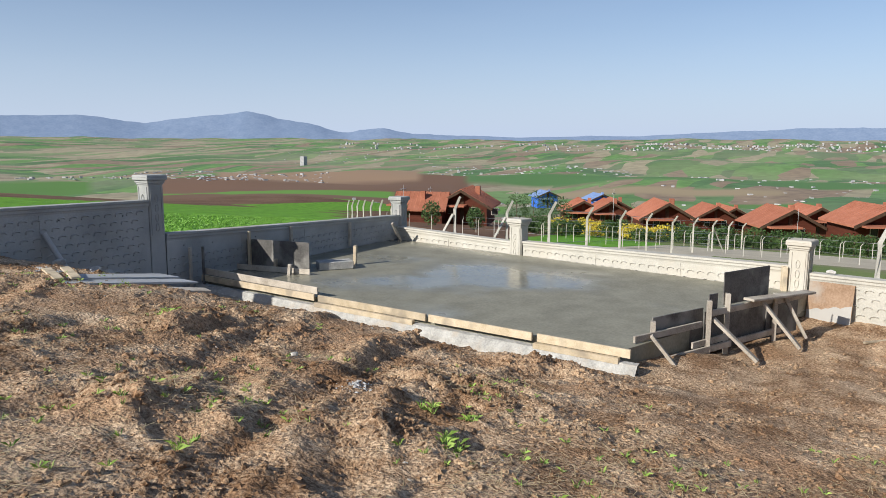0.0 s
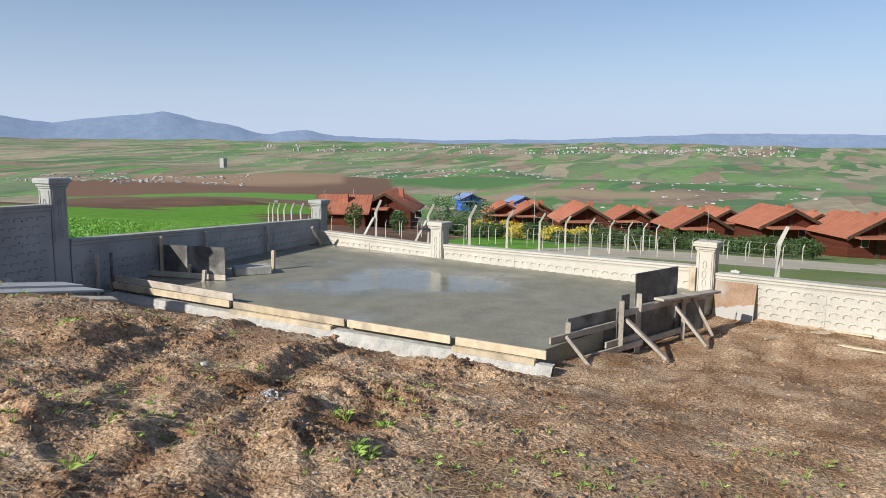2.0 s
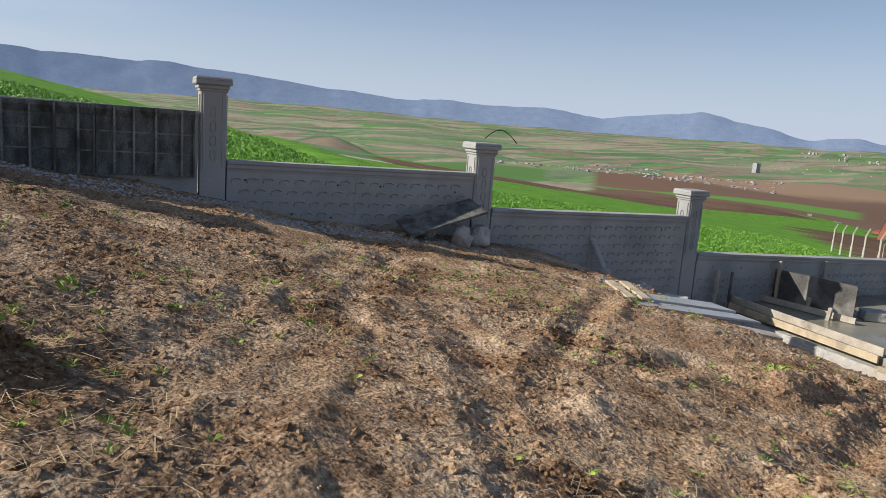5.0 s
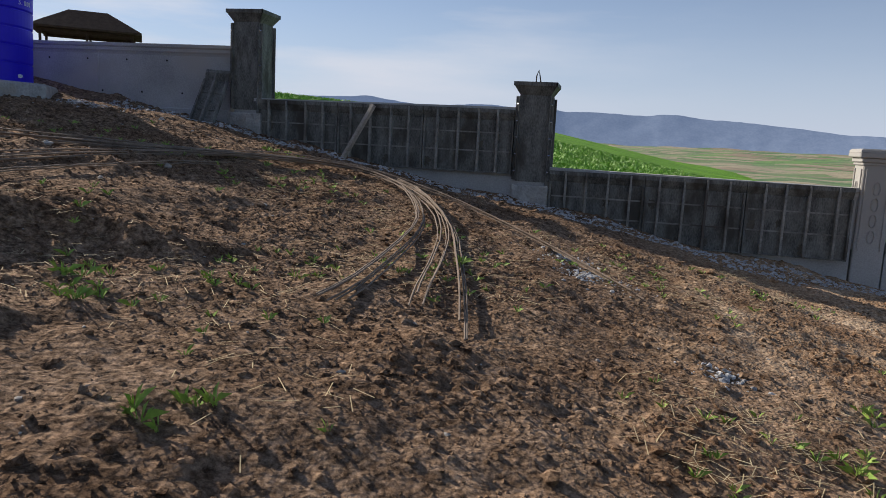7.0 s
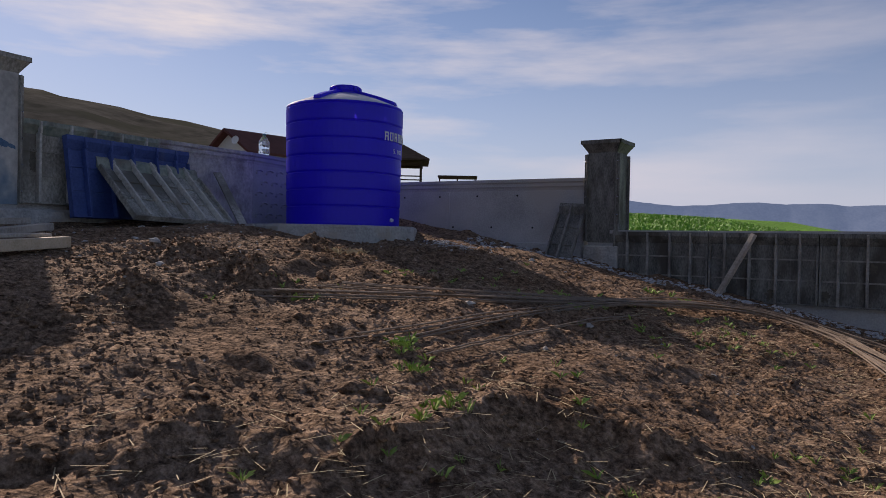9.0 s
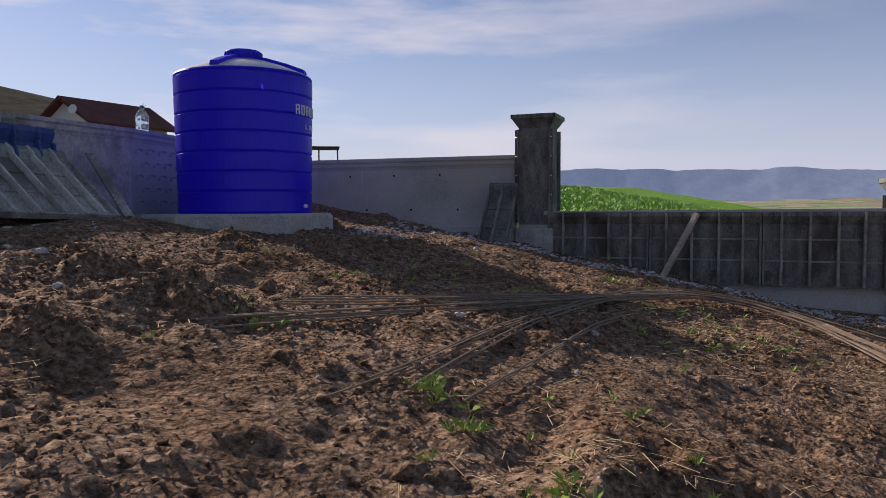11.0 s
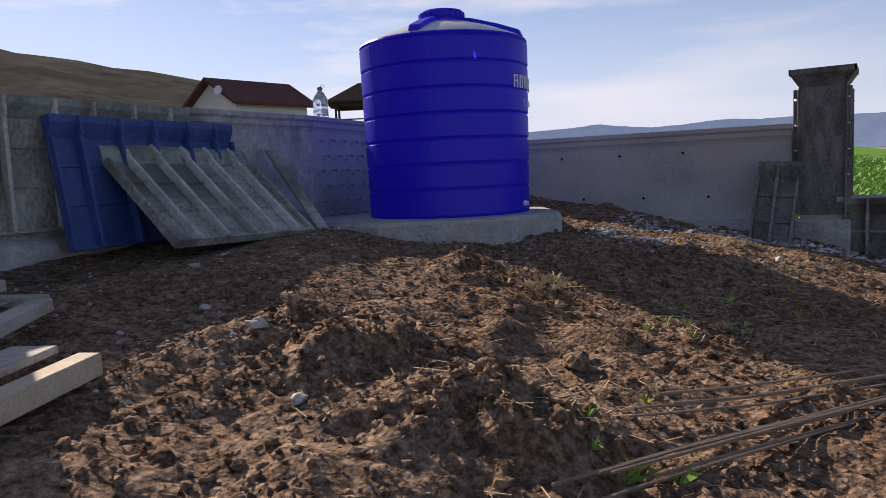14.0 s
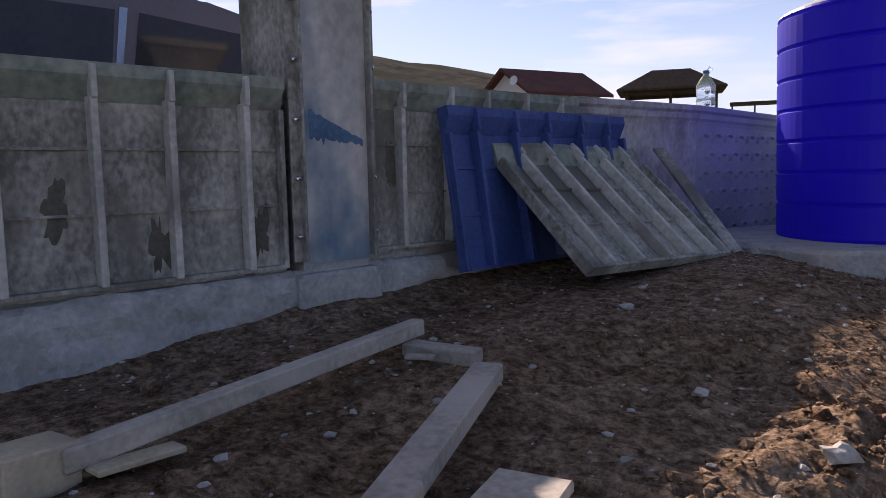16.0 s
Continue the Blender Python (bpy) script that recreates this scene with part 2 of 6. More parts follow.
STRAW = material("dry_straw", (0.36, 0.28, 0.16), (0.58, 0.48, 0.30), 5, 0.85, 0.0, 30)
WEED = material("weed_leaves", (0.13, 0.26, 0.035), (0.34, 0.47, 0.10), 3, 0.6, 0.0, 20)
def translucent_plastic():
    m = material("blue_polyethylene", (0.020, 0.012, 0.62), (0.026, 0.016, 0.70), 0.8, 0.4, 0.04, 30)
    n, k = m.node_tree.nodes, m.node_tree.links
    through_light, mix = n.new("ShaderNodeBsdfTranslucent"), n.new("ShaderNodeMixShader")
    through_light.inputs["Color"].default_value = (0.05, 0.03, 0.85, 1)
    mix.inputs["Fac"].default_value = 0.4
    k.new(n["Principled BSDF"].outputs["BSDF"], mix.inputs[1])
    k.new(through_light.outputs["BSDF"], mix.inputs[2])
    k.new(mix.outputs["Shader"], n["Material Output"].inputs["Surface"])
    return m


BLUE_PLASTIC = translucent_plastic()
# dome much paler and greyer than the blue shell, with violet-blue patches
PALE_DOME = material("pale_grey_dome_plastic", (0.45, 0.45, 0.52), (0.68, 0.67, 0.69), 3.0, 0.35, 0.05, 30, third=(0.20, 0.19, 0.42))
WHITE_PAINT = material("white_marking", (0.72, 0.72, 0.72), (0.82, 0.82, 0.82), 8, 0.6, 0.0, 40)
ROOF_TILE = material("red_roof_tiles", (0.34, 0.125, 0.075), (0.44, 0.18, 0.115), 0.9, 0.8, 0.3, 5, random_amount=0.15)
ROOF_DARK = material("dark_roof", (0.10, 0.038, 0.034), (0.16, 0.062, 0.052), 1.2, 0.8, 0.3, 6)
LOG_WALL = material("dark_red_timber_wall", (0.065, 0.02, 0.013), (0.12, 0.038, 0.024), 1.5, 0.75, 0.5, 10, stretch_by=(0.15, 0.15, 2.4))
BLUE_WALL = material("blue_house_wall", (0.03, 0.13, 0.55), (0.06, 0.19, 0.66), 1, 0.8, 0.1, 10)
BLUE_ROOF = material("pale_blue_roof", (0.16, 0.26, 0.50), (0.26, 0.36, 0.60), 0.9, 0.6, 0.1, 6)
WHITE_WALL = material("white_render", (0.70, 0.69, 0.66), (0.82, 0.81, 0.78), 0.6, 0.85, 0.1, 10)
DARK_TIMBER = material("dark_stained_timber", (0.05, 0.03, 0.02), (0.10, 0.065, 0.045), 3, 0.8, 0.3, 25)
HEDGE = material("hedge_leaves", (0.02, 0.055, 0.012), (0.07, 0.13, 0.03), 1.2, 0.7, 0.0, 8)
YELLOW_BUSH = material("yellow_blossom", (0.45, 0.36, 0.03), (0.65, 0.52, 0.06), 1.2, 0.7, 0.0, 8)
BARK = material("bark", (0.10, 0.075, 0.055), (0.19, 0.15, 0.11), 4, 0.9, 0.5, 30)
PIPE_GREY = material("grey_pvc", (0.40, 0.41, 0.42), (0.50, 0.51, 0.52), 3, 0.45, 0.05, 30)
SACK = material("white_woven_sack", (0.36, 0.355, 0.34), (0.60, 0.59, 0.57), 6, 0.8, 0.5, 40)
CAR_PAINT = material("black_car_paint", (0.13, 0.118, 0.14), (0.155, 0.142, 0.168), 2, 0.3, 0.02, 30)
CHROME = material("chrome_trim", (0.6, 0.6, 0.62), (0.7, 0.7, 0.72), 3, 0.2, 0.0, 30, metal=1.0)
RUBBER = material("black_rubber", (0.012, 0.012, 0.012), (0.03, 0.03, 0.03), 5, 0.8, 0.2, 40)
WIRE = material("galvanised_wire", (0.30, 0.31, 0.32), (0.42, 0.43, 0.44), 5, 0.5, 0.0, 50, metal=0.6)
HILL_DRY = material("dry_hillside", (0.055, 0.055, 0.046), (0.13, 0.125, 0.108), 0.06, 0.95, 0.25, 0.25, third=(0.07, 0.072, 0.056), distance=0.5)
HILL_DRY.node_tree.nodes["Principled BSDF"].inputs["Specular IOR Level"].default_value = 0.0
# distance haze painted into the mountains: bluish base colour and a faint blue emission
HAZY_MOUNTAIN = material("haze_painted_mountain", (0.105, 0.145, 0.215), (0.16, 0.20, 0.27), 0.02, 0.95, 0.05, 0.08, distance=3.0)
HAZY_MOUNTAIN.node_tree.nodes["Principled BSDF"].inputs["Emission Color"].default_value = (0.085, 0.12, 0.19, 1)
HAZY_MOUNTAIN.node_tree.nodes["Principled BSDF"].inputs["Emission Strength"].default_value = 1.0
TOWN = material("far_town_walls", (0.26, 0.27, 0.29), (0.50, 0.50, 0.50), 0.02, 0.85, 0.0, 0.2)
TINTED_GLASS = material("tinted_car_glass", (0.035, 0.035, 0.042), (0.05, 0.05, 0.058), 3, 0.1, 0.0, 30)
DARK_WINDOW = material("dark_window", (0.012, 0.014, 0.018), (0.03, 0.034, 0.04), 3, 0.12, 0.0, 30)


def fields_material():
    """Ploughed, sown and fallow fields: long cells, each of one crop."""
    m = bpy.data.materials.new("field_mosaic")
    m.use_nodes = True
    n, k = m.node_tree.nodes, m.node_tree.links
    bsdf = n["Principled BSDF"]
    bsdf.inputs["Roughness"].default_value = 0.95
    where, mp = n.new("ShaderNodeNewGeometry"), n.new("ShaderNodeMapping")
    mp.inputs["Rotation"].default_value = (0, 0, radians(31))
    mp.inputs["Scale"].default_value = (0.0055, 0.024, 0.0)
    warp, add = n.new("ShaderNodeTexNoise"), n.new("ShaderNodeVectorMath")
    warp.inputs["Scale"].default_value = 0.004
    add.operation = "MULTIPLY_ADD"
    add.inputs[1].default_value = (90, 90, 0)
    k.new(where.outputs["Position"], warp.inputs["Vector"])
    k.new(warp.outputs["Color"], add.inputs[0])
    k.new(where.outputs["Position"], add.inputs[2])
    k.new(add.outputs["Vector"], mp.inputs["Vector"])
    cell = n.new("ShaderNodeTexVoronoi")
    cell.inputs["Scale"].default_value = 1.0
    k.new(mp.outputs["Vector"], cell.inputs["Vector"])
    ramp = n.new("ShaderNodeValToRGB")
    ramp.color_ramp.interpolation = "CONSTANT"
    stops = [(0.0, (0.09, 0.20, 0.06)), (0.24, (0.24, 0.18, 0.125)), (0.36, (0.12, 0.25, 0.07)), (0.50, (0.32, 0.285, 0.19)),
             (0.62, (0.08, 0.17, 0.065)), (0.76, (0.29, 0.26, 0.175)), (0.86, (0.11, 0.21, 0.08))]
    while len(ramp.color_ramp.elements) < len(stops):
        ramp.color_ramp.elements.new(0.5)
    for e, (p, c) in zip(ramp.color_ramp.elements, stops):
        e.position, e.color = p, (*c, 1)
    k.new(cell.outputs["Color"], ramp.inputs["Fac"])
    fine, mix = n.new("ShaderNodeTexNoise"), n.new("ShaderNodeMixRGB")
    fine.inputs["Scale"].default_value, fine.inputs["Detail"].default_value = 0.05, 8
    mix.blend_type, mix.inputs["Fac"].default_value = "OVERLAY", 0.55
    k.new(where.outputs["Position"], fine.inputs["Vector"])
    k.new(ramp.outputs["Color"], mix.inputs["Color1"])
    k.new(fine.outputs["Fac"], mix.inputs["Color2"])
    wide, wr, fallow = n.new("ShaderNodeTexNoise"), n.new("ShaderNodeValToRGB"), n.new("ShaderNodeMixRGB")
    wide.inputs["Scale"].default_value, wide.inputs["Detail"].default_value = 0.0022, 4
    wr.color_ramp.elements[0].position, wr.color_ramp.elements[1].position = 0.46, 0.64
    wr.color_ramp.elements[1].color = (0.4, 0.4, 0.4, 1)
    fallow.inputs["Color2"].default_value = (0.33, 0.30, 0.21, 1)
    k.new(where.outputs["Position"], wide.inputs["Vector"])
    k.new(wide.outputs["Fac"], wr.inputs["Fac"])
    k.new(wr.outputs["Color"], fallow.inputs["Fac"])
    k.new(mix.outputs["Color"], fallow.inputs["Color1"])
    colour = fallow.outputs["Color"]
    split, away, turn, sag = n.new("ShaderNodeSeparateXYZ"), n.new("ShaderNodeVectorMath"), n.new("ShaderNodeMath"), n.new("ShaderNodeMath")
    away.operation, turn.operation, sag.operation = "LENGTH", "ARCTAN2", "MULTIPLY_ADD"
    sag.inputs[1].default_value = 170.0
    flat = n.new("ShaderNodeVectorMath")
    flat.operation, flat.inputs[1].default_value = "MULTIPLY", (1, 1, 0)
    k.new(where.outputs["Position"], flat.inputs[0])
    k.new(flat.outputs["Vector"], away.inputs[0])
    k.new(where.outputs["Position"], split.inputs["Vector"])
    k.new(split.outputs["X"], turn.inputs[0])
    k.new(split.outputs["Y"], turn.inputs[1])
    k.new(warp.outputs["Fac"], sag.inputs[0])
    k.new(away.outputs["Value"], sag.inputs[2])

    def ring(near, far, b0, b1, soft, paint):
        """Paints the fields between two distances and two bearings (degrees east of north)."""
        nonlocal colour
        parts_ = []
        for src, lo, hi, edge in ((sag.outputs[0], near + 85, far + 85, soft), (turn.outputs[0], radians(b0), radians(b1), 0.012)):
            for a, b in ((lo, lo + edge), (hi, hi - edge)):
                step = n.new("ShaderNodeMapRange")
                step.inputs["From Min"].default_value, step.inputs["From Max"].default_value = a, b
                k.new(src, step.inputs["Value"])
                parts_.append(step.outputs["Result"])
        got = parts_[0]
        for other in parts_[1:]:
            mul = n.new("ShaderNodeMath")
            mul.operation = "MULTIPLY"
            k.new(got, mul.inputs[0])
            k.new(other, mul.inputs[1])
            got = mul.outputs[0]
        over = n.new("ShaderNodeMixRGB")
        over.inputs["Color2"].default_value = (*paint, 1)
        k.new(got, over.inputs["Fac"])
        k.new(colour, over.inputs["Color1"])
        colour = over.outputs["Color"]
    ring(110, 590, -30, 30, 30, (0.095, 0.20, 0.045))
    ring(870, 1500, -30, 9, 60, (0.13, 0.19, 0.085))
    ring(690, 1330, 36, 61, 25, (0.155, 0.085, 0.05))
    ring(1150, 1600, 41, 57, 90, (0.30, 0.20, 0.125))
    ring(870, 990, 36, 55, 14, (0.11, 0.27, 0.03))
    ring(520, 690, 20, 64, 30, (0.10, 0.24, 0.03))
    ring(880, 1250, 10, 33, 40, (0.085, 0.20, 0.04))
    ring(820, 930, 62, 86, 30, (0.095, 0.21, 0.05))
    ring(990, 1090, 66, 84, 30, (0.30, 0.24, 0.15))
    ring(1150, 1400, 60, 92, 50, (0.075, 0.18, 0.05))
    k.new(colour, bsdf.inputs["Base Color"])
    return m


FIELDS = fields_material()
PLOUGHED = material("ploughed_field", (0.10, 0.055, 0.035), (0.21, 0.13, 0.085), 0.06, 0.95, 0.4, 0.8, distance=0.3)


def wet_concrete():
    m = material("wet_concrete", (0.18, 0.175, 0.135), (0.29, 0.28, 0.22), 1.6, 0.5, 0.3, 18, distance=0.012)
    n, k = m.node_tree.nodes, m.node_tree.links
    where, pool, ramp = n.new("ShaderNodeNewGeometry"), n.new("ShaderNodeTexNoise"), n.new("ShaderNodeValToRGB")
    mp = n.new("ShaderNodeMapping")
    mp.inputs["Location"].default_value = (3.0, 1.0, 0)
    mp.inputs["Scale"].default_value = (0.32, 0.2, 1)
    pool.inputs["Scale"].default_value, pool.inputs["Detail"].default_value = 1.0, 5
    ramp.color_ramp.elements[0].position, ramp.color_ramp.elements[1].position = 0.44, 0.58
    ramp.color_ramp.elements[0].color, ramp.color_ramp.elements[1].color = (0.66,) * 3 + (1,), (0.14,) * 3 + (1,)
    k.new(where.outputs["Position"], mp.inputs["Vector"])
    k.new(mp.outputs["Vector"], pool.inputs["Vector"])
    k.new(pool.outputs["Fac"], ramp.inputs["Fac"])
    k.new(ramp.outputs["Color"], n["Principled BSDF"].inputs["Roughness"])
    return m


WET = wet_concrete()


def clear_plastic():
    m = bpy.data.materials.new("clear_plastic")
    m.use_nodes = True
    b = m.node_tree.nodes["Principled BSDF"]
    b.inputs["Base Color"].default_value = (0.86, 0.93, 0.97, 1)
    b.inputs["Roughness"].default_value = 0.12
    b.inputs["Transmission Weight"].default_value = 0.85
    b.inputs["IOR"].default_value = 1.15
    return m


CLEAR = clear_plastic()


# ---------- mesh helpers ----------
def part(name, bm, mat, parent=None, label="", smooth=False):
    """Links a bmesh as one mesh object under a thing or part."""
    me = bpy.data.meshes.new(name)
    bm.to_mesh(me)
    bm.free()
    for mm in (mat if isinstance(mat, (list, tuple)) else [mat]):
        me.materials.append(mm)
    if smooth:
        me.polygons.foreach_set("use_smooth", [True] * len(me.polygons))
    ob = new(name, me)
    if parent:
        ob.parent = parent
    if label:
        ob["label"] = label
    return ob


def thing(name, m, label, category, group="", kind=""):
    ob = new(name)
    ob.empty_display_size = 0.1
    ob.matrix_world = m
    return tagged(ob, label, category, group, kind)


def add_box(bm, lo, hi, m=None, bevel=0.0):
    lo, hi = Vector(lo), Vector(hi)
    got = bmesh.ops.create_cube(bm, size=1.0)["verts"]
    mat4 = Matrix.Translation((lo + hi) / 2) @ Matrix.Diagonal((*(hi - lo), 1))
    bmesh.ops.transform(bm, matrix=mat4, verts=got)
    if bevel:
        edges = list({e for v in got for e in v.link_edges})
        res = bmesh.ops.bevel(bm, geom=edges, offset=bevel, segments=1, affect="EDGES", profile=0.5)
        got = list({v for f in res["faces"] for v in f.verts} | {v for v in got if v.is_valid})
        seen, stack = set(got), list(got)
        while stack:
            for e in stack.pop().link_edges:
                for v in e.verts:
                    if v not in seen:
                        seen.add(v)
                        stack.append(v)
        got = list(seen)
    if m is not None:
        bmesh.ops.transform(bm, matrix=m, verts=got)
    return got


def box(lo, hi, m=None, bevel=0.0):
    bm = bmesh.new()
    add_box(bm, lo, hi, m, bevel)
    return bm


def add_lathe(bm, profile, seg=32, m=None, caps=True):
    rings = []
    for r, z in profile:
        rings.append([bm.verts.new((r * math.cos(2 * math.pi * i / seg), r * math.sin(2 * math.pi * i / seg), z)) for i in range(seg)])
    for a, b in zip(rings, rings[1:]):
        for i in range(seg):
            bm.faces.new((a[i], a[(i + 1) % seg], b[(i + 1) % seg], b[i]))
    if caps:
        bm.faces.new(rings[0][::-1])
        bm.faces.new(rings[-1])
    if m is not None:
        bmesh.ops.transform(bm, matrix=m, verts=[v for r in rings for v in r])


def lathe(profile, seg=32, m=None, caps=True):
    bm = bmesh.new()
    add_lathe(bm, profile, seg, m, caps)
    return bm


def add_tube(bm, points, r, seg=6):
    pts = [Vector(p) for p in points]
    rings = []
    for i, p in enumerate(pts):
        d = (pts[min(i + 1, len(pts) - 1)] - pts[max(i - 1, 0)]).normalized()
        side = d.cross(Vector((0, 0, 1)))
        side = side.normalized() if side.length > 1e-3 else Vector((1, 0, 0))
        up = side.cross(d)
        rr = r[i] if isinstance(r, (list, tuple)) else r
        rings.append([bm.verts.new(p + rr * (math.cos(2 * math.pi * j / seg) * side + math.sin(2 * math.pi * j / seg) * up)) for j in range(seg)])
    for a, b in zip(rings, rings[1:]):
        for j in range(seg):
            bm.faces.new((a[j], a[(j + 1) % seg], b[(j + 1) % seg], b[j]))
    bm.faces.new(rings[0][::-1])
    bm.faces.new(rings[-1])


def tube(points, r, seg=6):
    bm = bmesh.new()
    add_tube(bm, points, r, seg)
    return bm


def add_prism(bm, outline, y0, y1, m=None):
    """A closed outline in x, z, run from y0 to y1."""
    a = [bm.verts.new((x, y0, z)) for x, z in outline]
    b = [bm.verts.new((x, y1, z)) for x, z in outline]
    n = len(outline)
    for i in range(n):
        bm.faces.new((a[i], a[(i + 1) % n], b[(i + 1) % n], b[i]))
    bm.faces.new(a[::-1])
    bm.faces.new(b)
    if m is not None:
        bmesh.ops.transform(bm, matrix=m, verts=a + b)
    bmesh.ops.recalc_face_normals(bm, faces=bm.faces)


def prism(outline, y0, y1, m=None):
    bm = bmesh.new()
    add_prism(bm, outline, y0, y1, m)
    return bm


def lump(bm, at, size, seed, flat=0.7):
    """One uneven clod or stone of twenty faces."""
    rnd = random.Random(seed)
    got = bmesh.ops.create_icosphere(bm, subdivisions=1, radius=1.0)["verts"]
    for v in got:
        v.co *= rnd.uniform(0.72, 1.15)
    m = Matrix.Translation(at) @ Euler((rnd.uniform(-.4, .4), rnd.uniform(-.4, .4), rnd.uniform(0, 6.3))).to_matrix().to_4x4() @ Matrix.Diagonal((size, size * rnd.uniform(0.6, 1), size * flat, 1))
    bmesh.ops.transform(bm, matrix=m, verts=got)


def smooth01(a, b, x):
    u = min(max((x - a) / (b - a), 0.0), 1.0)
    return u * u * (3 - 2 * u)


# ---------- the lie of the land ----------
def site_height(x, y):
    """The graded hillside inside the walls."""
    z = 0.055 - 0.19 * x + 0.041 * y
    z += smooth01(2, 7, x) * min(max(0.06 * (y - 2.5), 0), 0.3) * (1 - 0.5 * smooth01(8, 12, x)) + smooth01(7, 14, x) * 0.35
    z = max(z, -2.40)
    if x < -8:
        z -= 0.24 * math.exp(-((x + 12.3) ** 2 + (y - 9.8) ** 2) / 4.4)
    z -= 0.24 * smooth01(-11.8, -13.4, x) * smooth01(10.0, 6.8, y)
    z += (min(z, 2.62) - z) * smooth01(-10.6, -12.2, x) * smooth01(6.8, 8.4, y) * smooth01(12.0, 11.6, y)
    if x > 6.5:
        edge_x = 11.8 + 0.0724 * (y - 0.55) - 0.25
        z += (min(z, -2.19 + 0.345 * max(edge_x - x, 0.0)) - z) * smooth01(-4.5, -1.0, y)
    return z


def land_height(x, y):
    """The open country: hillside, valley plain, and the dry hill to the west."""
    floor_x = -60.0 + 38.5 * smooth01(13, 30, y)
    cx = min(max(x, floor_x), 14.0)
    if x < -14:
        cx = max(cx, -14 + 0.25 * (cx + 14))
    near = site_height(cx, min(max(y, -30.0), 12.0))
    if y > 12:
        near += 0.025 * (min(y, 75) - 12) - 0.05 * (max(y, 75) - 75)
    if x > 14:
        near = near * (1 - smooth01(14, 24, x)) + smooth01(14, 24, x) * (-2.45) - 0.11 * max(x - 22, 0)
    d = math.hypot(max(x, 0.0), max(y - 20, 0.0))
    w = smooth01(110, 1000, d)
    plain = -62 + 10 * noise.noise((x * 0.0011, y * 0.0011, 3.0)) + 14 * noise.noise((x * 0.003, y * 0.003, 9.0))
    plain += 70 * smooth01(1300, 4200, d) + 32 * smooth01(1400, 4200, y) * smooth01(2400, 900, x)
    z = max(near, -62) * (1 - w) + plain * w
    z += w * 10 * noise.noise((x * 0.006, y * 0.006, 1.0))
    q = math.hypot(x - 185, y - 690) / 58
    if q < 3:
        z += 31 * math.exp(-q * q) * (1 + 0.25 * noise.noise((x * 0.02, y * 0.02, 6.0)))
    q = math.hypot(x - 265, y - 235) / 75
    if q < 3:
        z += 9 * math.exp(-q * q)
    ox, oy = x + 9, y - 3
    r = math.hypot(ox, oy)
    if ox < 0 and r > 60:
        bearing = math.degrees(math.atan2(-ox, oy))
        lift = 8.4 + (min(bearing, 100) - 50) * 0.125
        crest = math.tan(radians(max(lift, 0))) * 360 * smooth01(36, 45, bearing)
        crest *= 1 + 0.10 * noise.noise((x * 0.012, y * 0.012, 5.0)) + 0.06 * noise.noise((x * 0.04, y * 0.04, 2.0))
        z += (max(crest, 0)) * smooth01(60, 370, r)
        z -= 9 * abs(noise.noise((bearing * 0.14, r * 0.002, 4.0))) * smooth01(110, 200, r) * smooth01(380, 300, r) * smooth01(48, 60, bearing)
    return z


def inside(x, y):
    return -13.9 - 0.105 * (y - 5.3) < x < 20.2 + 0.184 * y and y < 12.12


RUTS = [
    ((-1.5, 3.05), (-0.75, 3.85), (-0.2, 4.7), (0.55, 6.2), (1.2, 7.4)),
    ((-0.65, 3.1), (-0.2, 3.9), (0.5, 5.1), (1.4, 7.05), (2.2, 8.6)),
    ((0.0, 3.3), (0.77, 4.76), (1.95, 7.1), (3.2, 9.4)),
    ((1.8, 3.4), (2.2, 4.5), (2.6, 5.5), (2.9, 6.9)),
    ((3.1, 0.7), (4.1, 1.3), (5.25, 1.85), (6.65, 2.38), (8.4, 3.0), (9.8, 3.25)),
    ((4.0, 0.2), (4.9, 0.95), (6.15, 1.75), (7.55, 1.95), (9.9, 1.0)),
    ((3.3, 2.85), (4.5, 3.3), (5.65, 3.6), (7.55, 4.55), (9.9, 5.7)),
    ((4.3, 5.2), (5.5, 5.65), (6.4, 4.8), (7.7, 5.05)),
    ((3.9, 1.7), (5.1, 2.6), (6.1, 3.4)),
    ((2.6, 4.2), (4.6, 6.6), (6.2, 8.2)),
    ((-9.7, 3.6), (-9.4, 4.6), (-9.6, 5.9), (-10.1, 7.4)),
]
# banks of pushed-up soil, steep on the side that the sun does not reach
BANKS = [
    (((-6.58, 3.69), (-6.55, 4.15), (-6.33, 4.6), (-5.98, 4.95), (-5.5, 4.9)), 0.11),
    (((-7.35, 2.75), (-7.3, 3.05), (-7.05, 3.25), (-6.75, 3.3)), 0.12),
    (((-5.6, 2.6), (-5.62, 2.9), (-5.45, 3.0)), 0.09),
    (((9.8, 3.35), (8.4, 3.15), (6.9, 2.65)), 0.11),
    (((7.7, 5.15), (6.5, 5.05)), 0.12),
    (((4.15, 3.05), (4.2, 2.65), (3.9, 2.35)), 0.15),
    (((4.75, 2.15), (4.4, 1.8)), 0.11),
    (((7.5, 1.8), (6.3, 1.55), (5.2, 0.9)), 0.08),
    (((10.3, 5.6), (8.8, 5.1)), 0.10),
]


def line_off(line, x, y):
    best = (99.0, 0.0, 0.0)
    for (ax, ay), (bx, by) in zip(line, line[1:]):
        ux, uy = bx - ax, by - ay
        t = min(max(((x - ax) * ux + (y - ay) * uy) / (ux * ux + uy * uy), 0), 1)
        dx, dy = x - ax - t * ux, y - ay - t * uy
        best = min(best, (math.hypot(dx, dy), dx, dy))
    return best


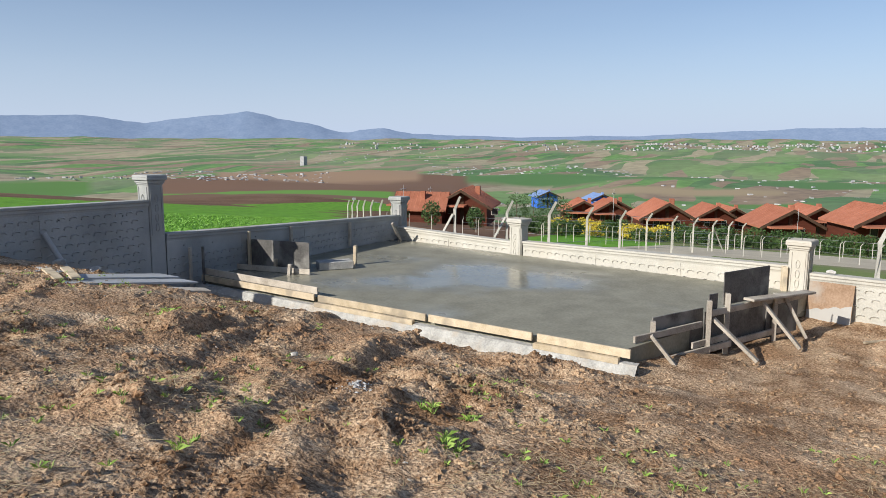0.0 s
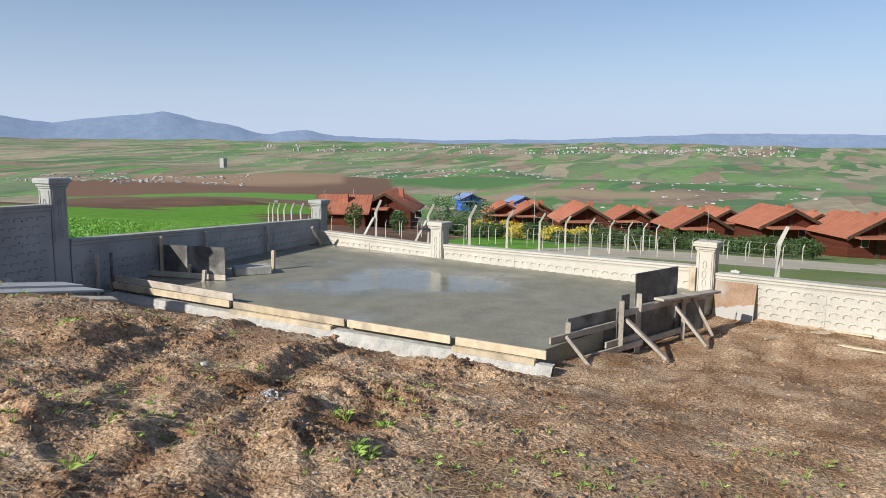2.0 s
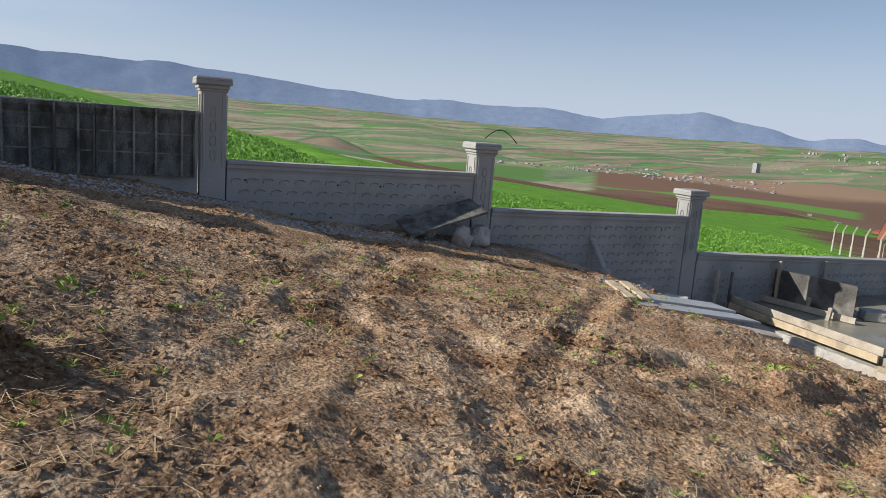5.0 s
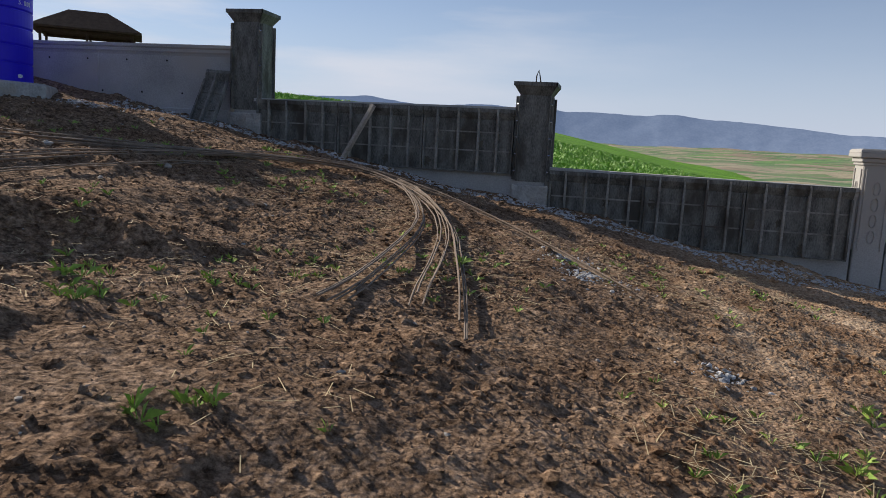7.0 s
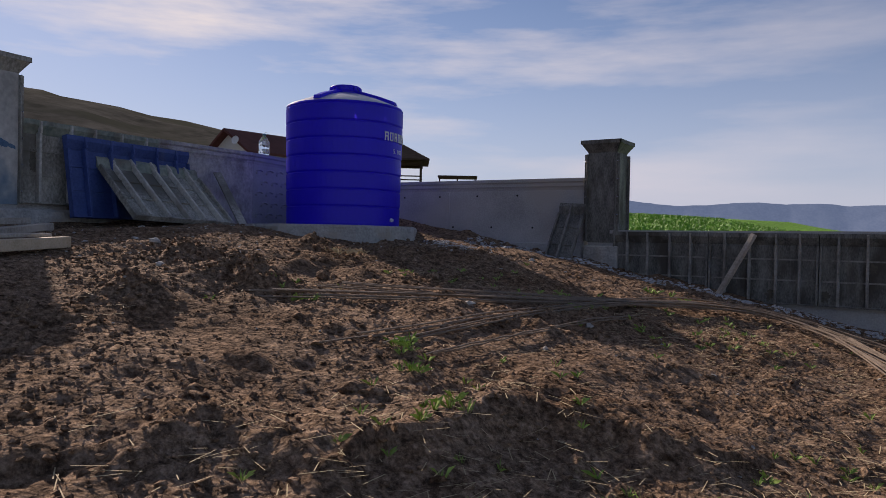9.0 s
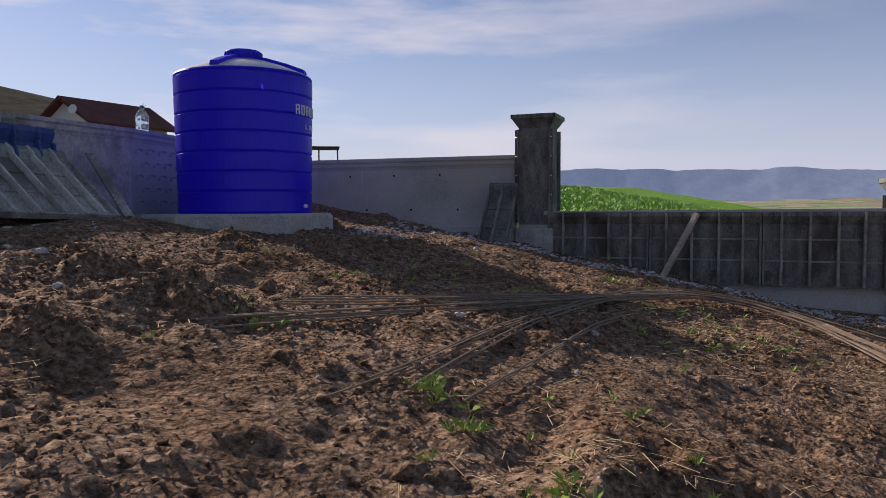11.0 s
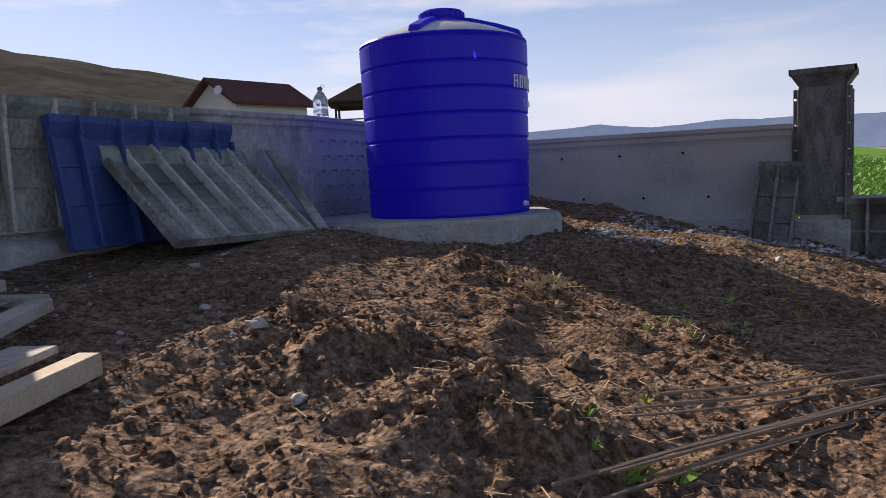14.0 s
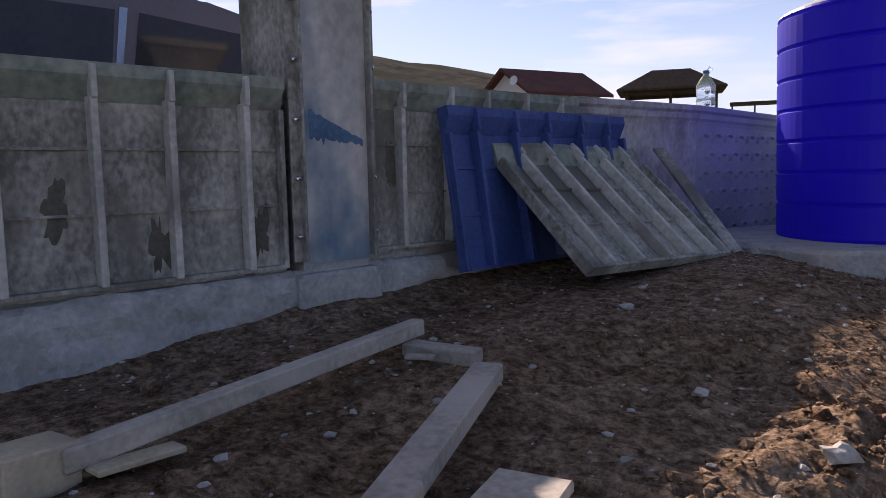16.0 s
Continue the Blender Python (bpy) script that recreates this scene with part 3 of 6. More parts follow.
def bank_height(x, y):
    z = 0.0
    for line, h in BANKS:
        if abs(x - line[1][0]) > 3.2 or abs(y - line[1][1]) > 3.2:
            continue
        d, dx, dy = line_off(line, x, y)
        if d < 1.3:
            lit = dx * SUN_FROM.x + dy * SUN_FROM.y > 0
            rough = 1 + 0.45 * noise.noise((x * 3, y * 3, 1.0)) + 0.35 * noise.noise((x * 7, y * 7, 6.0))
            z += h * rough * math.exp(-(d / (0.42 if lit else 0.15)) ** 2)
    return z


def rut_depth(x, y):
    best = min(line_off(line, x, y)[0] for line in RUTS)
    if best > 0.75:
        return 0.0
    soft = smooth01(4.5, 2.0, x)
    lug = (0.02 - 0.014 * soft) * math.sin(30 * (x + y)) if best < 0.16 else 0.0
    return (-0.06 + 0.03 * soft + lug) * math.exp(-(best / (0.17 + 0.05 * soft)) ** 2) + (0.04 - 0.022 * soft) * math.exp(-((best - 0.33) / 0.09) ** 2) * (0.6 + 1.1 * noise.noise((x * 5, y * 5, 8.0)))


MOUNDS = [
    (7.7, 1.3, 1.0, 0.16),
    (5.4, 0.6, 0.7, 0.1),
    (10.2, 1.5, 0.8, 0.12),
    (-1.1, 4.0, 0.33, 0.17),
    (-1.5, 2.8, 0.4, 0.14),
    (-10.9, 7.7, 0.5, 0.1),
    (-10.7, 5.5, 0.6, 0.12),
    (-9.6, 5.2, 0.5, 0.12),
    (-9.5, 4.2, 0.35, 0.16),
    (-9.6, 5.4, 0.5, 0.1),
]


def ground_height(x, y):
    if not inside(x, y):
        if y > 12.1 and x < 22:
            return land_height(x, y) - 0.02
        return land_height(x, y)
    z = site_height(x, y)
    z += 0.10 * noise.noise((x * 0.45, y * 0.45, 0.0)) + 0.055 * noise.noise((x * 1.3, y * 1.3, 4.0))
    n1, n2 = noise.noise((x * 3.4, y * 3.4, 7.0)), noise.noise((x * 8.5, y * 8.5, 2.0))
    loose = (0.6 + 0.22 * smooth01(-4, -8, x)) * (1 - 0.65 * smooth01(-11.3, -12.4, x))
    n3 = noise.noise((x * 16, y * 16, 5.0))
    patch = 0.45 + 1.1 * max(noise.noise((x * 0.8, y * 0.8, 11.0)) + 0.25, 0.0)
    z += loose * (0.12 * n1 * abs(n1) + patch * (0.055 * (0.4 - abs(n2)) + 0.045 * abs(n3) + 0.02 * n3))
    z += bank_height(x, y)
    for mx, my, mr, mh in MOUNDS:
        d = math.hypot(x - mx, y - my) / mr
        if d < 1.8:
            z += mh * math.exp(-d * d * 1.6) * (0.85 + 0.7 * n1 + 0.55 * n2 + 0.25 * n3)
    if -11 < x < 11 and y < 10:
        z += rut_depth(x, y)
    return z


def spaced(dense_lo, dense_hi, step, far_lo, far_hi, grow=1.16):
    out = list(np.arange(dense_lo, dense_hi + 1e-6, step))
    s, v = step, dense_hi
    while v < far_hi:
        s = min(s * grow, 0.2 if v < 22 else 90)
        v += s
        out.append(v)
    s, v = step, dense_lo
    while v > far_lo:
        s = min(s * grow, 90)
        v -= s
        out.insert(0, v)
    return out


def build_ground():
    xs = spaced(-13.5, 10.0, 0.042, -900, 4700, 1.1)
    ys = spaced(-4.0, 11.9, 0.042, -900, 4700, 1.1)
    verts = [(x, y, ground_height(x, y)) for y in ys for x in xs]
    w = len(xs)
    faces, which = [], []
    for j in range(len(ys) - 1):
        for i in range(w - 1):
            a = j * w + i
            faces.append((a, a + 1, a + w + 1, a + w))
            x, y = (xs[i] + xs[i + 1]) / 2, (ys[j] + ys[j + 1]) / 2
            if inside(x, y):
                which.append(0)
            elif (x < -55 and x < -0.75 * y) or (x < -13 - 0.55 * (y - 12) and y < 90):
                which.append(4)
            elif y > 12 and x < 24 + 1.1 * (y - 12) and y < 76 + 0.25 * x:
                which.append(1)
            elif y > 12 and x < 40 + 1.5 * y and y < 330 and x > 10 + 0.25 * y:
                band = (y - 76 - 0.25 * x) / 34
                which.append(6 if int(band) % 3 != 1 else 1)
            elif x > 0 and x < 125 and y < 90:
                which.append(5 if 44 < x + 0.25 * y < 62 else 2)
            else:
                which.append(3)
    me = bpy.data.meshes.new("ground")
    me.from_pydata(verts, [], faces)
    for mm in (SOIL, CROP, MEADOW, FIELDS, HILL_DRY, GRAVEL_ROAD, PLOUGHED):
        me.materials.append(mm)
    me.polygons.foreach_set("material_index", which)
    me.polygons.foreach_set("use_smooth", [True] * len(faces))
    ob = new("ground", me)
    return tagged(ob, "bare brown hillside soil with wheel ruts, running out to green fields", "ground", kind="structure")


build_ground()
# ---------- walls ----------
BACK_Y = 12.05
FRONT_A, FRONT_B = Vector((21.35, 11.92, 0)), Vector((18.16, -5.4, 0))
FRONT_DIR = (FRONT_B - FRONT_A).normalized()


def along_front(y):
    t = (y - FRONT_A.y) / FRONT_DIR.y
    return FRONT_A + FRONT_DIR * t


def wall_frame(p, direction):
    """Local x runs along the wall, local -y faces the inside of the plot."""
    d = Vector((direction[0], direction[1], 0)).normalized()
    m = Matrix.Identity(4)
    m.col[0][:3], m.col[1][:3] = d, Vector((-d.y, d.x, 0))
    m.translation = p
    return m


COPING = [(-0.055, 0.0), (-0.055, -0.05), (-0.03, -0.075), (-0.03, -0.125), (-0.012, -0.15), (0.0, -0.19), (0.2, -0.19), (0.212, -0.15), (0.23, -0.125), (0.23, -0.075), (0.255, -0.05), (0.255, 0.0)]


def coping(length, z0, z1):
    bm = bmesh.new()
    a = [bm.verts.new((0, y, z0 + z)) for y, z in COPING]
    b = [bm.verts.new((length, y, z1 + z)) for y, z in COPING]
    n = len(COPING)
    for i in range(n):
        bm.faces.new((a[i], a[(i + 1) % n], b[(i + 1) % n], b[i]))
    bm.faces.new(a)
    bm.faces.new(b[::-1])
    bmesh.ops.recalc_face_normals(bm, faces=bm.faces)
    return bm


def scale_relief(length, z_lo, z0, z1, seed=1):
    """Cast stone-like scales: rows of raised crescents, every second row offset."""
    bm = bmesh.new()
    rnd = random.Random(seed)
    px, pz = 0.27, 0.19
    row, z = 0, min(z0, z1) - 0.30
    while z > z_lo + 0.06:
        x = 0.16 + (px / 2 if row % 2 else 0)
        while x < length - 0.14:
            r = 0.08 * rnd.uniform(0.9, 1.1)
            pts = []
            for i in range(6):
                a = radians(205 - i * 34)
                pts.append((x + r * 1.15 * math.cos(a), z + r * 0.72 * math.sin(a)))
            h = 0.026
            for (x0, q0), (x1, q1) in zip(pts, pts[1:]):
                dx, dz = x1 - x0, q1 - q0
                l = math.hypot(dx, dz)
                nx, nz = -dz / l * 0.022, dx / l * 0.022
                v = [bm.verts.new(c) for c in ((x0 - nx, 0.003, q0 - nz), (x1 - nx, 0.003, q1 - nz), (x1, -h, q1), (x0, -h, q0), (x0 + nx, 0.003, q0 + nz), (x1 + nx, 0.003, q1 + nz))]
                bm.faces.new((v[0], v[1], v[2], v[3]))
                bm.faces.new((v[3], v[2], v[5], v[4]))
            x += px
        z -= pz
        row += 1
    return bm


def wall_bay(name, m, length, z0, z1, z_lo, mat, label, joints=(), relief=True, holes=()):
    w = thing(name, m, label, "wall", kind="structure")
    bm = bmesh.new()
    lo = [bm.verts.new(c) for c in ((0, 0, z_lo), (length, 0, z_lo), (length, 0.2, z_lo), (0, 0.2, z_lo))]
    hi = [bm.verts.new(c) for c in ((0, 0, z0 - 0.18), (length, 0, z1 - 0.18), (length, 0.2, z1 - 0.18), (0, 0.2, z0 - 0.18))]
    for i in range(4):
        bm.faces.new((lo[i], lo[(i + 1) % 4], hi[(i + 1) % 4], hi[i]))
    bm.faces.new(lo[::-1])
    bm.faces.new(hi)
    part("wall_body", bm, mat, w)
    part("coping", coping(length, z0, z1), mat, w)
    if relief:
        ob = part("cast_relief", scale_relief(length, z_lo + 0.15, z0, z1), mat, w)
        ob["kind"] = "stuff"
    for j in joints:
        zt = z0 + (z1 - z0) * j / length - 0.2
        part("panel_joint", box((j - 0.022, -0.012, z_lo), (j + 0.022, 0.01, zt), bevel=0.004), mat, w)
    for hx, hz in holes:
        part("tie_hole", lathe([(0.018, -0.004), (0.018, 0.004)], 8, pose(hx, 0, hz, 90, 0, 0)), RUBBER, w)
    return w


def back_bay(name, x0, x1, z0, z1, z_lo, mat, label, **kw):
    return wall_bay(name, Matrix.Translation((x0, BACK_Y, 0)), x1 - x0, z0, z1, z_lo, mat, label, **kw)


back_bay("wall_1", -14.75, -9.12, 3.60, 3.57, 2.0, CONCRETE, "plain grey cast concrete garden wall with coping", relief=False, joints=(3.0,),
         holes=[(1.2 + 0.8 * i, 3.3) for i in range(5)] + [(2.3 + 0.8 * i, 2.75) for i in range(4)])
back_bay("wall_2", -8.66, -4.13, 2.72, 2.74, 0.7, CONCRETE, "grey concrete wall still behind steel forms", relief=False)
back_bay("wall_3", -3.67, 0.79, 1.84, 1.80, -0.3, CONCRETE, "grey concrete wall still behind steel forms", relief=False)
back_bay("wall_4", 1.25, 5.82, 1.04, 1.00, -1.2, CONCRETE, "grey cast concrete wall with stone-scale relief", joints=(2.25,),
         holes=[(0.3, 0.72), (1.9, 0.68), (2.7, 0.68), (4.2, 0.62), (1.1, 0.15), (1.8, 0.1), (3.6, 0.02)])
back_bay("wall_5", 6.28, 11.26, 0.32, 0.24, -2.2, CONCRETE, "grey cast concrete wall with stone-scale relief", joints=(2.4,),
         holes=[(0.4, -0.02), (1.7, -0.06), (2.8, -0.05), (4.3, -0.08), (1.1, -0.6), (3.2, -0.6), (4.2, -0.55)])
back_bay("wall_6", 11.72, 21.5, -0.60, -0.97, -2.9, CONCRETE, "grey cast concrete wall with stone-scale relief", joints=(2.4, 4.9, 7.3),
         holes=[(0.5, -0.95), (1.4, -0.98), (2.9, -1.0)])
# a plinth under the plain bay
part("plinth", box((-14.7, BACK_Y - 0.06, 1.9), (-9.13, BACK_Y - 0.004, 2.5), bevel=0.015), CONCRETE, bpy.data.objects["wall_1"], "").matrix_parent_inverse = bpy.data.objects["wall_1"].matrix_world.inverted()


def front_bay(name, y0, y1, z0, z1, label, holes=(), joints=()):
    p, q = along_front(y0), along_front(y1)
    return wall_bay(name, wall_frame(p, q - p), (q - p).length, z0, z1, -3.1, CONCRETE_PALE, label, joints=joints, holes=holes)


front_bay("wall_7", 12.0, 7.08, -1.36, -1.42, "sunlit pale concrete garden wall with stone-scale relief", joints=(2.4,))
front_bay("wall_8", 6.62, -0.92, -1.37, -1.22, "sunlit pale concrete garden wall with stone-scale relief", joints=(2.5, 5.0))
front_bay("wall_9", -1.38, -7.5, -1.34, -1.30, "sunlit pale concrete garden wall with stone-scale relief", joints=(2.4, 4.8))


# ---------- pillars ----------
def pillar(name, x, y, top, foot, mat, label, turn=0.0, wire=None):
    t = thing(name, pose(x, y, foot, 0, 0, turn), label, "pillar", "garden wall pillars")
    h = top - foot
    bm = bmesh.new()
    add_box(bm, (-0.205, -0.205, 0), (0.205, 0.205, h - 0.20), bevel=0.015)
    part("shaft", bm, mat, t)
    bm = bmesh.new()
    for r, a, b in ((0.225, h - 0.235, h - 0.19), (0.245, h - 0.19, h - 0.125), (0.285, h - 0.125, h - 0.05)):
        add_box(bm, (-r, -r, a), (r, r, b), bevel=0.012)
    add_lathe(bm, [(0.40, h - 0.05), (0.39, h - 0.02), (0.36, h)], 4, pose(0, 0, 0, 0, 0, 45))
    part("cap", bm, mat, t)
    # raised moulding: frame and a chain of diamonds on each face
    for k in range(4):
        m = pose(0, 0, 0, 0, 0, 90 * k)
        bm = bmesh.new()
        lo, hi = max(h - 1.45, 0.1), h - 0.28
        for s in (-1, 1):
            add_box(bm, (s * 0.15 - 0.014, -0.222, lo), (s * 0.15 + 0.014, -0.200, hi), m, bevel=0.004)
        z = lo + 0.1
        while z < hi - 0.2:
            for i in range(8):
                a, b = 2 * math.pi * i / 8, 2 * math.pi * (i + 1) / 8
                p, q = Vector((0.06 * math.cos(a), 0, z + 0.1 + 0.1 * math.sin(a))), Vector((0.06 * math.cos(b), 0, z + 0.1 + 0.1 * math.sin(b)))
                v = [bm.verts.new(m @ c) for c in (p * 1 + Vector((0, -0.203, 0)), q + Vector((0, -0.203, 0)), Vector((q.x * 0.75, -0.222, q.z * 1)), Vector((p.x * 0.75, -0.222, p.z * 1)))]
                bm.faces.new(v)
                w = [bm.verts.new(m @ c) for c in (Vector((p.x * 0.75, -0.222, p.z)), Vector((q.x * 0.75, -0.222, q.z)), Vector((q.x * 0.5, -0.203, q.z)), Vector((p.x * 0.5, -0.203, p.z)))]
                bm.faces.new(w)
            z += 0.23
        part("moulding", bm, mat, t)
    if wire:
        part("starter_bar", tube([Vector(p) + Vector((0, 0, h)) for p in wire], 0.009, 5), RUBBER, t, "bent dark steel bar in the cap")
    return t


ARC = [(0.05 + 0.72 * i / 10, 0.0, 0.02 + 0.24 * math.sin(math.pi * min(i / 10 * 0.92 + 0.08, 1))) for i in range(11)]
pillar("wall_pillar", 1.02, 12.23, 2.36, -0.6, CONCRETE, "square grey concrete wall pillar with moulded cap")
pillar("wall_pillar", 6.05, 12.24, 1.58, -1.4, CONCRETE, "square grey concrete wall pillar, bent bar in cap", wire=ARC)
pillar("wall_pillar", 11.49, 12.25, 0.82, -2.3, CONCRETE, "square grey concrete wall pillar with moulded cap")
pillar("wall_pillar", 21.75, 12.2, -0.33, -3.0, CONCRETE, "square grey concrete corner pillar with moulded cap")
fa, fb = along_front(6.85), along_front(-1.15)
pillar("wall_pillar", fa.x + 0.12, 6.85, -0.70, -3.0, CONCRETE_PALE, "sunlit pale concrete pillar with chain moulding", turn=-10.4, wire=[(0, 0, 0), (0, 0, 0.1)])
pillar("wall_pillar", fb.x + 0.12, -1.15, -0.60, -3.1, CONCRETE_PALE, "sunlit pale concrete pillar with chain moulding", turn=-10.4,
       wire=[(0, 0, 0), (0.01, 0, 0.08), (-0.05, 0.02, 0.2)])


# ---------- steel formwork ----------
def steel_form(name, m, width, height, mat, label, ribs, strip=None, lip=0.17, rails=(0.33, 0.62), category="formwork panel", stains=True, seed=3, lean_back=True):
    """A shuttering panel: sheet, upright ribs, cross rails, and a flared strip along its top that casts the coping."""
    rnd = random.Random(seed)
    # ribs and rails of dark forms get the colour with caught light painted in
    rib_mat = mat if width < 0.6 else FORM_RIB_LIT if mat == FORM_DARK else (FORM_RIB_PALE if mat == FORM_GREY else mat)
    t = thing(name, m, label, category, "steel formwork panels")
    part("sheet", box((0, -0.03, 0), (width, 0.0, height - lip), bevel=0.004), mat, t)
    bm = bmesh.new()
    add_prism(bm, [(0.0, height - lip), (-0.03, height - lip), (-0.095, height - 0.06), (-0.095, height), (0.0, height)], 0, width, pose(width, 0, 0, 0, 0, 90) @ Matrix.Diagonal((1, 1, 1, 1)))
    part("top_strip", bm, strip or mat, t)
    for s in (0.0, width - 0.03):
        part("side_flange", box((s, -0.085, 0), (s + 0.03, -0.03, height - lip), bevel=0.004), mat, t)
    part("bottom_flange", box((0.03, -0.085, 0.0), (width - 0.03, -0.03, 0.02)), mat, t)
    for i in range(ribs):
        x = width * (i + 0.7) / (ribs + 0.4) + rnd.uniform(-0.03, 0.03)
        part("rib", box((x - 0.018, -0.108, 0.015), (x + 0.017, -0.03, height - lip + 0.02), bevel=0.004), rib_mat, t)
        part("strip_rib", box((x - 0.014, -0.125, height - lip + 0.01), (x + 0.014, -0.06, height - 0.012), bevel=0.004), rib_mat, t)
    for r in rails:
        part("rail", box((0.04, -0.05, r * height), (width - 0.04, -0.03, r * height + (0.022 if mat != FORM_GREY else 0.012))), mat if mat == FORM_GREY else rib_mat, t)
    if stains:
        runny = mat == FORM_GREY
        for i in range(max(2, ribs // 2) + (2 if runny else 1)):
            x = width * (i + 0.5 + rnd.uniform(-0.3, 0.3)) / (max(2, ribs // 2) + 2)
            z = rnd.uniform(0.12, 0.5) if runny else rnd.choice((0.11, 0.13, rnd.uniform(0.4, height - lip - 0.2)))
            bm = bmesh.new()
            n = 30
            c = bm.verts.new((x, -0.0345, z))
            ring = []
            for q in range(n):
                a = 2 * math.pi * q / n
                r = 0.055 + 0.035 * noise.noise((1.7 * math.cos(a), 1.7 * math.sin(a), x * 7 + z)) + 0.03 * noise.noise((5 * math.cos(a), 5 * math.sin(a), x * 3 + z)) + rnd.uniform(-0.006, 0.006)
                tall = (2.6 if math.sin(a) > 0 else 1.8) if runny else 1.25
                ring.append(bm.verts.new((x + r * math.cos(a), -0.0345, max(z + r * tall * math.sin(a), 0.022))))
            for q in range(n):
                bm.faces.new((c, ring[(q + 1) % n], ring[q]))
            part("stain", bm, RUST, t, "dark oil stain")
    return t


def form_row(x0, x1, top, bottom, count, label, seed):
    w = (x1 - x0) / count
    for i in range(count):
        steel_form("formwork_panel", Matrix.Translation((x0 + i * w + 0.006, BACK_Y - 0.003, bottom)), w - 0.012, top - bottom, FORM_DARK, label, 4 if w > 1.2 else 3, strip=FORM_DARK, seed=seed + i)


form_row(-8.6, -4.2, 2.70, 1.70, 3, "dark oiled steel shuttering panel on the wall", 10)
form_row(-3.6, 0.74, 1.80, 0.74, 3, "dark oiled steel shuttering panel on the wall", 20)


def pillar_form(x, y, top, bottom, foot, label, m_turn=0.0, mat=FORM_DARK, wire=True, splash=False):
    t = thing("pillar_form", pose(x, y, bottom, 0, 0, m_turn), label, "pillar form", "steel pillar forms")
    h = top - bottom
    r = 0.235
    for k in range(4):
        m = pose(0, 0, 0, 0, 0, 90 * k)
        part("plate", box((-r, -r - 0.006, 0), (r, -r + 0.006, h - 0.2), m), SPLASHED if splash and k == 0 else mat, t)
        if splash and k == 0:
            bm = bmesh.new()
            top_, low_ = [], []
            for i in range(25):
                u = -0.17 + 0.37 * i / 24
                top_.append(bm.verts.new((u, -r - 0.0085, 0.86 - 0.16 * i / 24 + 0.02 * noise.noise((i * 0.5, 1, 0)))))
                low_.append(bm.verts.new((u, -r - 0.0085, 0.70 - 0.03 * i / 24 - 0.06 * max(noise.noise((i * 0.9, 4, 0)), -0.2))))
            for i in range(24):
                bm.faces.new((low_[i], low_[i + 1], top_[i + 1], top_[i]))
            part("paint_splash", bm, BLUE_SPLASH, t, "dark blue paint splash with runs")
        for s in (-1, 1):
            x0 = s * (r + 0.03)
            part("flange", box((x0 - 0.03, -r - 0.012, 0.02), (x0 + 0.03, -r + 0.004, h - 0.22), m, bevel=0.003), mat, t)
        bm = bmesh.new()
        pts = [(-r, -r, h - 0.2), (r, -r, h - 0.2), (r + 0.09, -r - 0.09, h - 0.06), (-r - 0.09, -r - 0.09, h - 0.06)]
        v = [bm.verts.new(m @ Vector(c)) for c in pts]
        u = [bm.verts.new(m @ (Vector(c) + Vector((0, 0.02, 0)))) for c in pts]
        bm.faces.new(v)
        bm.faces.new(u[::-1])
        for i in range(4):
            bm.faces.new((v[i], u[i], u[(i + 1) % 4], v[(i + 1) % 4]))
        add_box(bm, (-r - 0.1, -r - 0.1, h - 0.06), (r + 0.1, -r - 0.08, h), m)
        bmesh.ops.recalc_face_normals(bm, faces=bm.faces)
        part("cap_form", bm, mat, t)
        for i in range(5):
            z = 0.16 + i * (h - 0.5) / 4
            for s in (-1, 1):
                part("bolt", lathe([(0.014, 0), (0.014, 0.016), (0.007, 0.022)], 6, m @ pose(s * (r + 0.036), -r - 0.012, z, 90, 0, 0)), CHROME, t)
    part("concrete_fill", box((-r + 0.01, -r + 0.01, -0.05), (r - 0.01, r - 0.01, h - 0.012)), CONCRETE, t)
    if wire:
        part("starter_loop", tube([(-0.035, 0, h), (-0.03, 0, h + 0.12), (0.0, 0, h + 0.21), (0.02, 0, h + 0.12), (0.045, 0, h)], 0.01, 5), RUBBER, t, "bent steel loop on top")
    base = thing("pillar_footing", pose(x, y, foot, 0, 0, m_turn), "rough grey concrete footing below a pillar form", "footing", "pillar footings")
    part("block", box((-0.29, -0.29, 0), (0.29, 0.29, bottom - foot - 0.052), bevel=0.02), CONCRETE_ROUGH, base)
    return t


pillar_form(-8.81, 12.24, 4.16, 2.52, 1.5, "grey steel pillar form with flared cap", mat=FORM_DARK, wire=False)
pillar_form(-3.90, 12.24, 3.13, 1.60, 0.5, "dark steel pillar form with flared cap")

# timber brace against the forms and a small panel leaning on the wall
br = thing("timber_brace", Matrix.Identity(4), "weathered timber brace leaning against steel forms", "brace")
part("batten", tube([(-6.95, 11.72, 1.75), (-6.49, 11.9, 2.68)], 0.045, 4), TIMBER_GREY, br)
lp = steel_form("formwork_panel", pose(-9.50, 11.35, 2.14, 0, 3, 0) @ pose(0, 0, 0, -30, 0, 0), 0.44, 1.12, FORM_DARK, "small dark steel form leaning on the wall", 1, seed=40)


# ---------- west wall ----------
def west_x(y):
    return -13.75 - 0.105 * (y - 5.3)


def west_frame(y, off=0.0, z=0.0):
    """Local x runs along the wall to the north, local -y faces the plot."""
    return wall_frame((west_x(y) + off, y, z), (-0.1044, 0.9945)) @ Matrix.Identity(4)


def west_bay(name, y0, y1, z0, z1, z_lo, mat, label, **kw):
    return wall_bay(name, west_frame(y0), (y1 - y0) * 1.0055, z0, z1, z_lo, mat, label, **kw)


